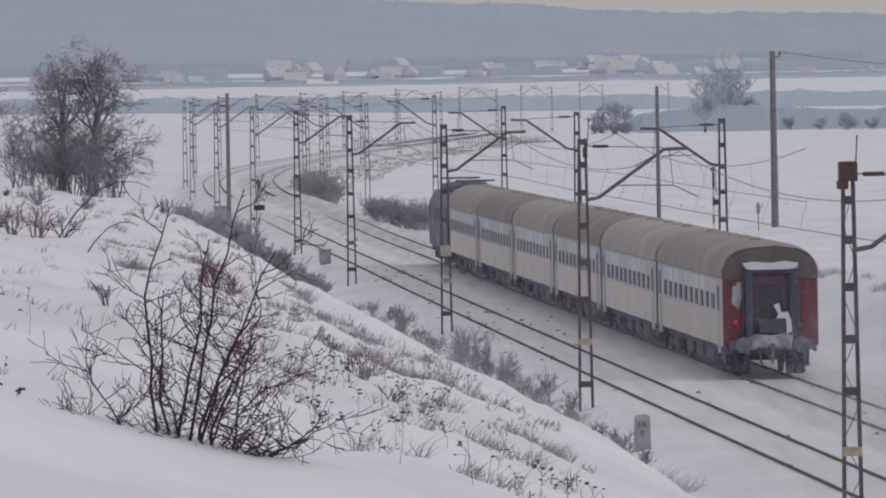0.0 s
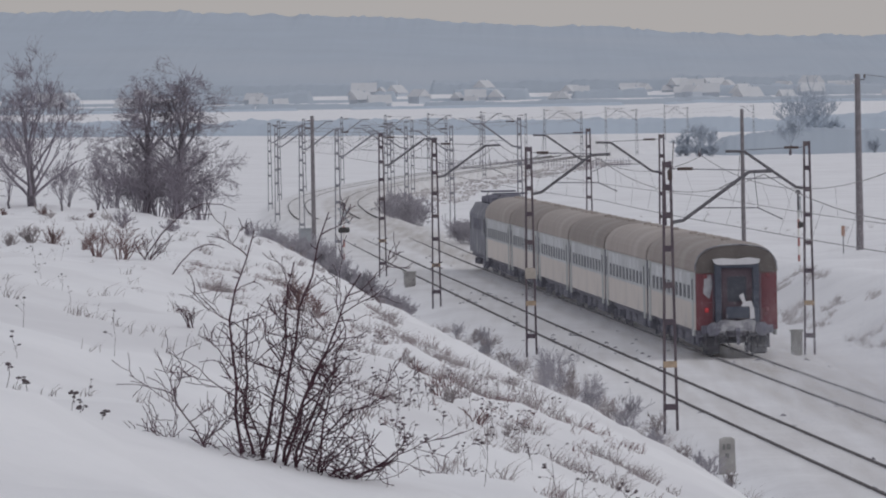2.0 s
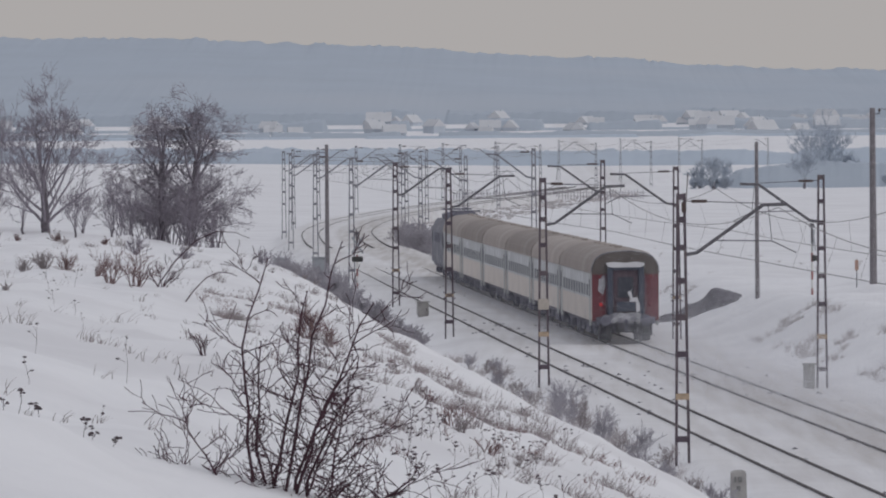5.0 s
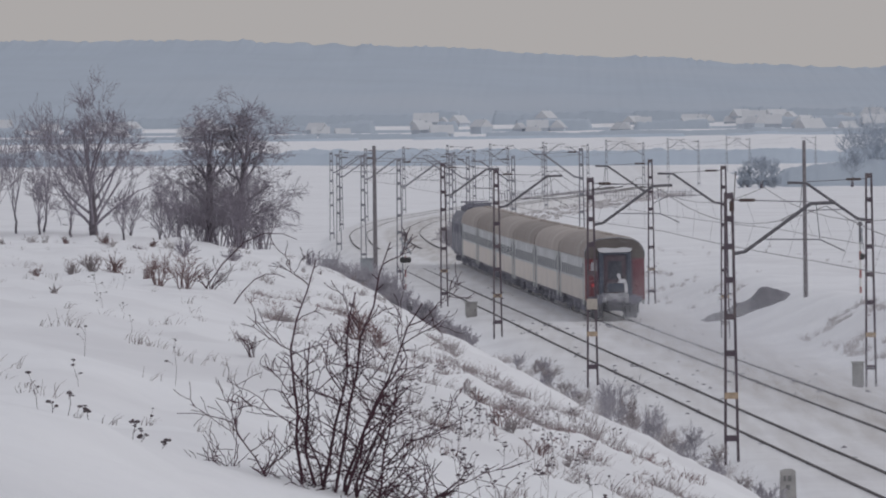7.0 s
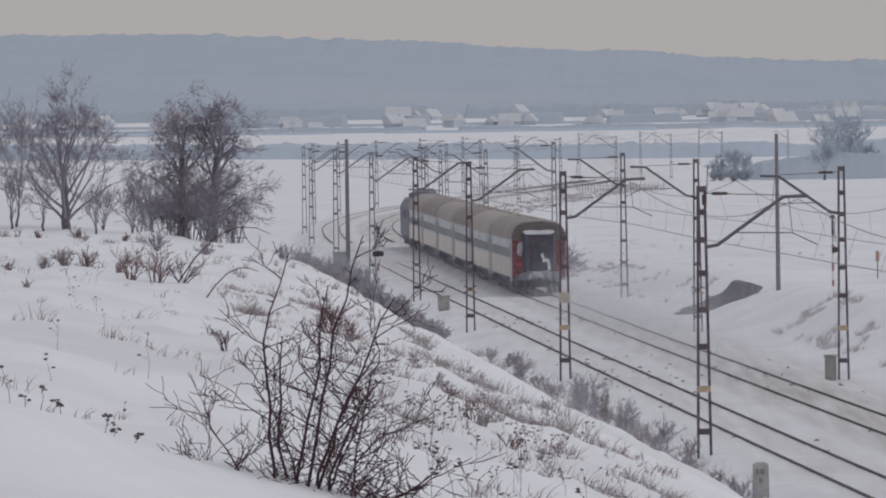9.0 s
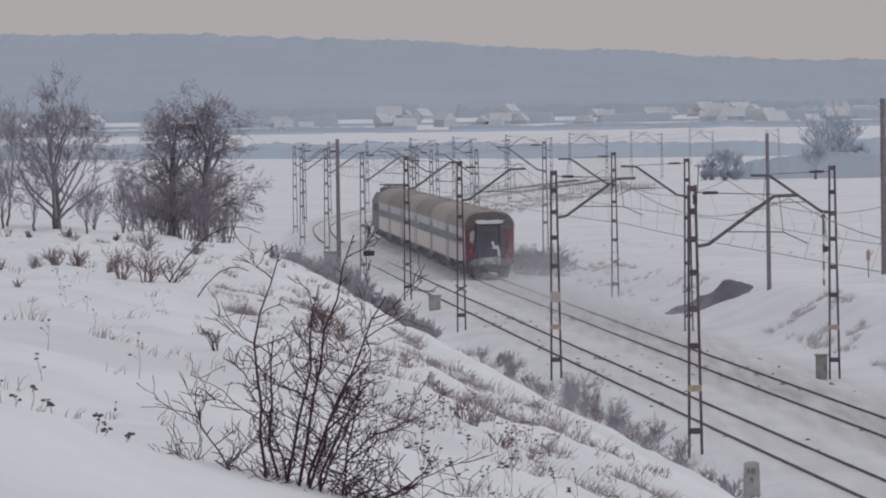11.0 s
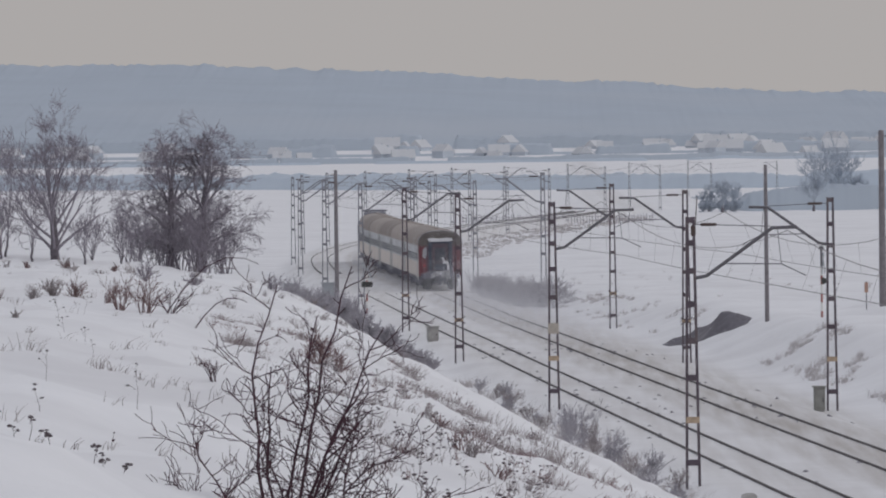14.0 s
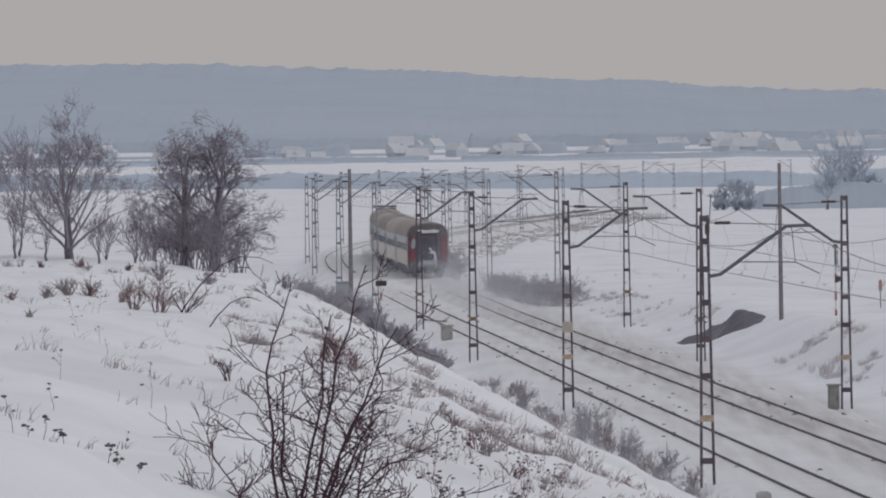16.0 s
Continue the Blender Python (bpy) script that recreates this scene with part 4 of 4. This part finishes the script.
# long arching whips
for x, y, size in ((-8.2, 166, 1.0), (-7.25, 158, 0.55)):
    g0 = ground_at(x, y)
    tagged(pipe("arching_branch", [g0 + Vector(p) * size for p in ((0, 0, 0), (0.4, 0, 0.55), (0.85, 0, 1.0), (1.3, 0, 1.2), (1.7, 0, 1.18), (2.0, 0, 1.05))], [0.016, 0.014, 0.012, 0.010, 0.008, 0.006], BUSHTWIG, None, 5), "long arching leafless branch over the snow", "branch", "arching branches")
rose_bush()
# thickets beyond the far track
for i in range(14):
    rnd = random.Random(600 + i)
    shrub(-4.5 + 0.36 * i, 505 - i * 1.2 + rnd.uniform(-3, 3), rnd.uniform(1.2, 1.8), 14, 620 + i, HAZETWIG, 3, 3, 0.9, "thicket_shrub", "grey-brown leafless thicket beyond the tracks", 0.013, 0, "thicket beside the line")
for i in range(9):
    rnd = random.Random(660 + i)
    x, y = left_spot(596 + 8 * i, -(GAP + 3.0 + rnd.uniform(0, 1.6)))
    shrub(x - 0.3, y, rnd.uniform(1.4, 2.3), 16, 680 + i, HAZETWIG, 3, 3, 0.8, "thicket_shrub", "grey-brown leafless thicket beyond the tracks", 0.018, 0, "thicket beside the line")

# far trees on the plain, dulled by the haze in their twig colour
for i, (x, y, tall) in enumerate(((45.5, 1290, 11.2), (48.5, 1310, 9.5), (43.0, 1270, 6.0), (52.0, 1330, 5.5), (28.0, 1260, 5.0), (30.0, 1280, 4.4), (26.0, 1270, 4.0))):
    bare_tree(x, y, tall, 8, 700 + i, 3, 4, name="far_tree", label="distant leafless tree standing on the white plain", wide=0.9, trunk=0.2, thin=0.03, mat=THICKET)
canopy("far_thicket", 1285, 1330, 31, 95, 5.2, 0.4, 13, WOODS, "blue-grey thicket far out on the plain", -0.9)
for i in range(12):
    rnd = random.Random(760 + i)
    x = 25.5 + i * 1.0 if i < 6 else 30 + i * 4.5
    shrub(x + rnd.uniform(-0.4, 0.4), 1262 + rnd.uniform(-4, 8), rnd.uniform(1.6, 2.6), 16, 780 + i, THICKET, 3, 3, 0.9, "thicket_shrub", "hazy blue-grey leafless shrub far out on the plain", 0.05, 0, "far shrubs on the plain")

# dried weeds: place
for i, (x, y, tall, heads) in enumerate(((-3.25, 48.2, 0.16, 3), (-3.1, 48.0, 0.1, 2), (-2.95, 50, 0.14, 5), (-2.86, 50, 0.12, 4), (-2.75, 50.1, 0.1, 3), (-3.6, 52, 0.12, 2), (-3.9, 55, 0.3, 1), (-3.5, 62, 0.22, 1), (-3.95, 60, 0.16, 2), (-4.6, 70, 0.3, 2), (-5.2, 80, 0.35, 2), (-4.0, 75, 0.4, 1), (-0.95, 56, 0.42, 6), (-0.8, 57, 0.36, 6), (-0.7, 58, 0.3, 5), (-1.0, 60, 0.4, 5), (-0.55, 60, 0.3, 4), (-0.9, 75, 0.4, 5), (-0.3, 80, 0.42, 6), (-0.5, 85, 0.35, 5), (-1.35, 95, 0.45, 5), (-0.1, 92, 0.4, 6), (-0.6, 104, 0.45, 6), (-2.6, 78, 0.35, 2), (-2.9, 96, 0.4, 2), (-0.4, 118, 0.45, 5), (0.3, 112, 0.4, 5), (-6.6, 110, 0.3, 2), (-7.5, 120, 0.35, 3), (-8.2, 130, 0.35, 3), (-9.0, 150, 0.4, 3), (-10.2, 160, 0.4, 2), (-5.9, 100, 0.3, 1), (-4.9, 92, 0.25, 1))):
    weed(x, y, tall, heads, 900 + i)
rnd = random.Random(41)
for i in range(34):
    y = rnd.uniform(56, 112)
    x, yy = left_spot(y, rnd.uniform(15.2, 17.6))
    weed(x, yy, rnd.uniform(0.22, 0.42), rnd.randint(4, 8), 950 + i)


def scatter(seed, n, y0, y1, e0, e1, cut, s0, s1):
    rnd = random.Random(seed)
    out = []
    while len(out) < n:
        y, e = rnd.uniform(y0, y1), rnd.uniform(e0, e1)
        if 0.6 * noise.noise((y * 0.07, e * 0.35, seed)) + 0.7 * noise.noise((y * 0.19, e * 0.95, seed + 20)) + rnd.uniform(-0.12, 0.12) > cut:
            x, yy = left_spot(y, e)
            out.append((x, yy, rnd.uniform(s0, s1)))
    return out


tufts("dry_grass", scatter(1, 25, 150, 290, 7.4, 9.2, 0.2, 0.5, 1.0), 0.5, 14, 0.006, PALEGRASS, 1, "dry grass tufts along the crest of the bank")
tufts("dry_grass", scatter(11, 260, 180, 330, 2.9, 4.6, 0.1, 0.6, 1.3), 0.55, 16, 0.007, PALEGRASS, 11, "pale dry grass along the foot of the bank")
for i in range(30):
    rnd = random.Random(1200 + i)
    y = 190 + 4.4 * i + rnd.uniform(-2, 2)
    x, yy = left_spot(y, rnd.uniform(3.1, 4.4))
    shrub(x, yy, rnd.uniform(0.85, 1.25) if 230 < y < 275 else rnd.uniform(0.4, 0.75), 9, 1230 + i, (HAZETWIG, GRASS, HAZETWIG)[i % 3], 3, 3, 0.45, "shrub", "feathery dry grey shrub at the foot of the bank", 0.0055, 0.2, "shrubs beside the track", 0.5)
tufts("dry_grass", scatter(2, 170, 62, 200, 12.6, 16.0, 0.25, 0.4, 1.0), 0.42, 14, 0.005, GRASS, 2, "dry grass and stalks on the snowy slope")
tufts("dry_grass", scatter(3, 60, 190, 330, 9.5, 16, 0.1, 0.5, 1.0), 0.55, 12, 0.009, GRASS, 3, "thin dry grass on the snowy slope")
tufts("dry_grass", scatter(4, 90, 60, 300, 16, 27, 0.12, 0.5, 1.0), 0.4, 9, 0.005, GRASS, 4, "sparse dry stalks on the hillside")
tufts("dry_grass", scatter(5, 260, 285, 350, -GAP - 9.5, -GAP - 6.0, 0.2, 0.5, 1.0), 0.5, 14, 0.007, PALEGRASS, 5, "dry grass on the bank beyond the tracks")
tufts("dry_grass", scatter(6, 130, 410, 500, -GAP - 9, -GAP - 5.5, 0.15, 0.6, 1.1), 0.4, 12, 0.01, PALEGRASS, 6, "dry grass on the bank beyond the tracks")
tufts("dry_grass", scatter(10, 45, 430, 640, -GAP - 30, -GAP - 8, 0.22, 0.6, 1.1), 0.4, 10, 0.01, PALEGRASS, 10, "thin dry grass in strips on the white field")
tufts("dry_grass", scatter(12, 1300, 740, 1180, -GAP - 11, -GAP - 3.4, 0.0, 0.5, 1.1), 0.34, 9, 0.03, PALEGRASS, 12, "pale grass and low brush along the far bend")
tufts("dry_grass", scatter(13, 260, 70, 190, 13.0, 17.4, 0.28, 0.5, 1.1), 0.3, 26, 0.0045, GRASS, 13, "dense dark clumps of dry grass on the rough slope", 0.8)
tufts("dry_stalks", scatter(8, 420, 58, 190, 12.0, 17.6, 0.12, 0.3, 0.8), 0.34, 7, 0.0045, REDTWIG, 8, "scattered dark dry stalks on the slope", 0.6)
tufts("dry_stalks", scatter(9, 300, 52, 260, 16, 27, 0.05, 0.3, 0.8), 0.34, 6, 0.0042, GRASS, 9, "scattered thin dry stalks on the hillside", 0.5)
tufts("tall_reeds", scatter(7, 16, 186, 204, 4.4, 6.4, -0.4, 0.8, 1.2), 1.0, 10, 0.006, GRASS, 7, "tall dry reeds beside the track", 0.12)


# ---------------------------------------------------------------- beside the line
def wooden_pole(x, y, tall, label, bracket=True, girth=1.0):
    p = blank("utility_pole")
    p.location = ground_at(x, y, 0.3)
    pipe("shaft", [(0, 0, 0), (0, 0, tall * 0.5), (0, 0, tall + 0.3)], [0.19 * girth, 0.165 * girth, 0.14 * girth], WOODPOLE, p, 10)
    if bracket:
        pipe("bracket", [(0.08, 0, tall), (0.35, 0, tall + 0.02), (0.35, 0, tall + 0.14)], 0.03, ARM, p, 5)
        bm = bmesh.new()
        bmesh.ops.create_cone(bm, cap_ends=True, segments=10, radius1=0.07, radius2=0.04, depth=0.16, matrix=Matrix.Translation((0.35, 0, tall + 0.2)))
        part("insulator", bm, INSUL, p)
    return tagged(p, label, "utility pole", "poles beside the line")


wooden_pole(10.52, 378.7, 7.6, "slim weathered grey pole standing in the snow field", False, 0.6)
big = wooden_pole(16.55, 388, 8.75, "tall grey pole with a bracket and cables")
wooden_pole(-12.85, 470, 8.9, "slim weathered grey pole beside the cabinet", False, 0.75)
wire_run("cable", [Vector((16.9, 388, 10.3)), Vector((40, 372, 10.2)), Vector((90, 340, 10.0))], 0.02, 1.0, "sagging cable from the tall pole")


def cabinet(x, y, w, tall, turn, label, paint=None):
    paint = paint or CABINET
    c = blank("relay_cabinet")
    c.matrix_basis = pose(x, y, height(x, y) - 0.05, 0, 0, turn)
    part("body", boxes((-w / 2, w / 2, -0.3, 0.3, 0.1, tall), bevel=0.02), paint, c)
    part("plinth", boxes((-w / 2 + 0.04, w / 2 - 0.04, -0.27, 0.27, -0.4, 0.1)), CONCRETE, c)
    part("roof", boxes((-w / 2 - 0.05, w / 2 + 0.05, -0.36, 0.34, tall, tall + 0.06), bevel=0.015), paint, c)
    d = part("door", boxes((-w / 2 + 0.06, w / 2 - 0.06, -0.325, -0.3, 0.2, tall - 0.1), bevel=0.008), paint, c)
    part("handle", boxes((w / 4, w / 4 + 0.04, -0.36, -0.325, tall * 0.45, tall * 0.6)), ARM, d)
    return tagged(c, label, "cabinet", "trackside cabinets")


CABINET = shader("cabinet_paint", (0.36, 0.38, 0.41), 0.6, 0, 0.1, 3.0, second=(0.34, 0.35, 0.36), second_scale=1.5)
OLIVE = shader("olive_grey_paint", (0.25, 0.25, 0.235), 0.7, 0, 0.12, 4.0)
CONCRETE = shader("concrete", (0.38, 0.37, 0.36), 0.9, 0, 0.12, 6.0, 0.01, 20, (0.27, 0.26, 0.26), 0.6, 3)
WHITE = shader("white_paint", (0.7, 0.69, 0.68), 0.7, 0, 0.08, 5.0)
SIGNRED = shader("red_paint", (0.34, 0.14, 0.13), 0.6, 0, 0.15, 6.0)
MARKGREY = shader("worn_lettering", (0.2, 0.2, 0.2), 0.9, 0, 0.2, 12.0)
INK = shader("black_paint", (0.06, 0.06, 0.06), 0.8, 0, 0.2, 12.0)
cabinet(-13.3, 471.5, 1.0, 2.1, 0, "grey-blue relay cabinet beside the slim pole")
cabinet(-16.6, 500, 1.0, 1.6, 0, "pale grey relay cabinet near the crossing")
cabinet(9.98, 290.6, 0.42, 0.95, 0, "small grey box at the foot of a mast", OLIVE)
# This low cabinet shape stands in for a small concrete marker.
cabinet(-6.0, 396, 0.55, 0.75, 8, "low pale box standing beside the rails", CONCRETE)


def marker_stone(x, y):
    m = blank("marker_stone")
    m.location = ground_at(x, y, 0.1)
    v = [(-0.22, -0.14, 0), (0.22, -0.14, 0), (0.22, 0.14, 0), (-0.22, 0.14, 0), (-0.2, -0.11, 0.95), (0.2, -0.11, 0.95), (0.2, 0.11, 0.98), (-0.2, 0.11, 0.98), (-0.08, -0.1, 1.0), (0.12, -0.1, 1.01), (0.1, 0.1, 1.03), (-0.08, 0.1, 1.03)]
    f = [(0, 1, 5, 4), (1, 2, 6, 5), (2, 3, 7, 6), (3, 0, 4, 7), (4, 5, 9, 8), (5, 6, 10, 9), (6, 7, 11, 10), (7, 4, 8, 11), (8, 9, 10, 11), (3, 2, 1, 0)]
    raw("stone", v, f, CONCRETE, m)
    for x0, x1, z0, z1 in ((-0.11, -0.06, 0.72, 0.86), (0.0, 0.09, 0.72, 0.86), (-0.05, 0.05, 0.5, 0.62)):
        part("mark", boxes((x0, x1, -0.145, -0.1, z0, z1)), MARKGREY, m)
    tagged(m, "worn white concrete distance stone in the snow", "marker stone")


marker_stone(5.05, 200.5)


def crossing_signal(x, y, turn, tall, label):
    c = blank("crossing_signal")
    c.matrix_basis = pose(x, y, height(x, y) - 0.1, 0, 0, turn)
    for k in range(6):
        pipe("post", [(0, 0, k * tall / 8), (0, 0, (k + 1) * tall / 8)], 0.055, SIGNRED if k % 2 == 0 else WHITE, c, 8)
    pipe("post", [(0, 0, tall * 0.75), (0, 0, tall)], 0.05, ARM, c, 8)
    for s in (-1, 1):
        cr = part("cross_board", boxes((-0.6, 0.6, -0.03, 0.0, -0.06, 0.06)), CABINET, c)
        cr.matrix_basis = pose(0, -0.06 - 0.02 * (s + 1), tall * 0.8, 0, 55 * s, 0)
    bm = boxes((-0.34, 0.34, -0.05, 0.05, -0.16, 0.16), bevel=0.05)
    lamp_board = part("lamp_board", bm, INK, c)
    lamp_board.location = (0, -0.08, tall * 0.55)
    for s in (-1, 1):
        b2 = bmesh.new()
        bmesh.ops.create_cone(b2, cap_ends=True, segments=14, radius1=0.11, radius2=0.12, depth=0.12, matrix=Matrix.Translation((s * 0.18, -0.1, 0)) @ Matrix.Rotation(math.pi / 2, 4, "X"))
        part("lamp", b2, INK, lamp_board)
    b3 = bmesh.new()
    bmesh.ops.create_cone(b3, cap_ends=True, segments=14, radius1=0.16, radius2=0.08, depth=0.16, matrix=Matrix.Translation((0, 0, tall + 0.05)))
    part("bell", b3, ARM, c)
    return tagged(c, label, "crossing signal", "signals of the level crossing")


x, y = left_spot(470, 2.6)
crossing_signal(x, y, 10, 3.4, "level crossing signal with cross boards on a red and white post")
crossing_signal(12.95, 372, 80, 3.4, "level crossing signal seen edge-on, red and white post")


def field_marker(x, y):
    m = blank("field_marker")
    m.location = ground_at(x, y, 0.1)
    pipe("stake", [(0, 0, 0), (0, 0, 1.5)], 0.025, ARM, m, 6)
    part("plate", boxes((-0.09, 0.09, -0.035, -0.02, 0.95, 1.45), bevel=0.006), ORANGE, m, "faded orange plate")
    tagged(m, "thin stake with a faded orange plate in the field", "marker")


ORANGE = shader("faded_orange", (0.4, 0.25, 0.2), 0.7, 0, 0.1, 6.0)
field_marker(15.6, 385)


def earth_heap():
    """A low heap of bare earth with a broken crest, its back and foot under snow."""
    v, f = [], []
    nx, ny = 44, 18
    for j in range(ny + 1):
        for i in range(nx + 1):
            u, w = i / nx, j / ny
            x, y = 5.1 + 5.0 * u, 394 - 9 * u + (w - 0.5) * 9
            crest = float(np.interp(u, [0, 0.2, 0.45, 0.68, 0.74, 0.86, 1.0], [0.02, 0.3, 0.62, 0.95, 0.9, 0.5, 0.0]))
            ridge = crest * max(0, 1 - abs(w - 0.5) * 2.1)
            v.append((x, y, height(x, y) - 0.12 + 0.95 * ridge + 0.16 * noise.noise((x * 1.7, y * 0.5, 2)) * min(1, 3 * ridge) + 0.05 * noise.noise((x * 5, y * 1.6, 3))))
    for j in range(ny):
        for i in range(nx):
            a = j * (nx + 1) + i
            f.append((a, a + 1, a + nx + 2, a + nx + 1))
    tagged(raw("earth_mound", v, f, EARTH), "low mound of dark earth half free of snow", "mound")


earth_heap()


def far_fence():
    fence = blank("fence")
    fence.location = (-12, 1090, height(-12, 1090))
    rnd = random.Random(31)
    for k in range(64):
        x, tall = k * 0.42 + rnd.uniform(-0.08, 0.08), rnd.uniform(1.05, 1.5)
        part("post", boxes((x - 0.05, x + 0.05, -0.05, 0.05, -0.5, tall)), HAZETWIG, fence)
    for z in (0.55, 1.0):
        part("fence_rail", boxes((-0.2, 27.0, -0.025, 0.025, z - 0.03, z + 0.03)), HAZETWIG, fence)
    tagged(fence, "far grey fence of posts and rails beside the line", "fence")


far_fence()


def track_lumps():
    """Dark lumps of ballast and ice along the rails."""
    rnd = random.Random(77)
    v, f = [], []
    for _ in range(260):
        y = rnd.choice((rnd.uniform(165, 520), rnd.gauss(300, 18), rnd.gauss(372, 8)))
        off = rnd.choice((-0.75, 0.75, GAP - 0.75, GAP + 0.75)) + rnd.gauss(0, 0.16) if rnd.random() < 0.7 else rnd.uniform(-2.2, GAP + 3)
        p, a = beside(y, off)
        p.z = height(p.x, p.y)
        s = len(v)
        w, h = rnd.uniform(0.06, 0.2), rnd.uniform(0.03, 0.075)
        for k in range(5):
            q = 1.257 * k
            v.append((p.x + w * math.cos(q) * rnd.uniform(0.7, 1.2), p.y + 1.6 * w * math.sin(q) * rnd.uniform(0.7, 1.2), p.z - 0.02))
        v.append((p.x + rnd.uniform(-0.03, 0.03), p.y, p.z + h))
        f += [(s + k, s + (k + 1) % 5, s + 5) for k in range(5)]
    tagged(raw("ballast_lumps", v, f, EARTH), "dark lumps of ballast and ice along the rails", "ballast", kind="stuff")


track_lumps()


motions()
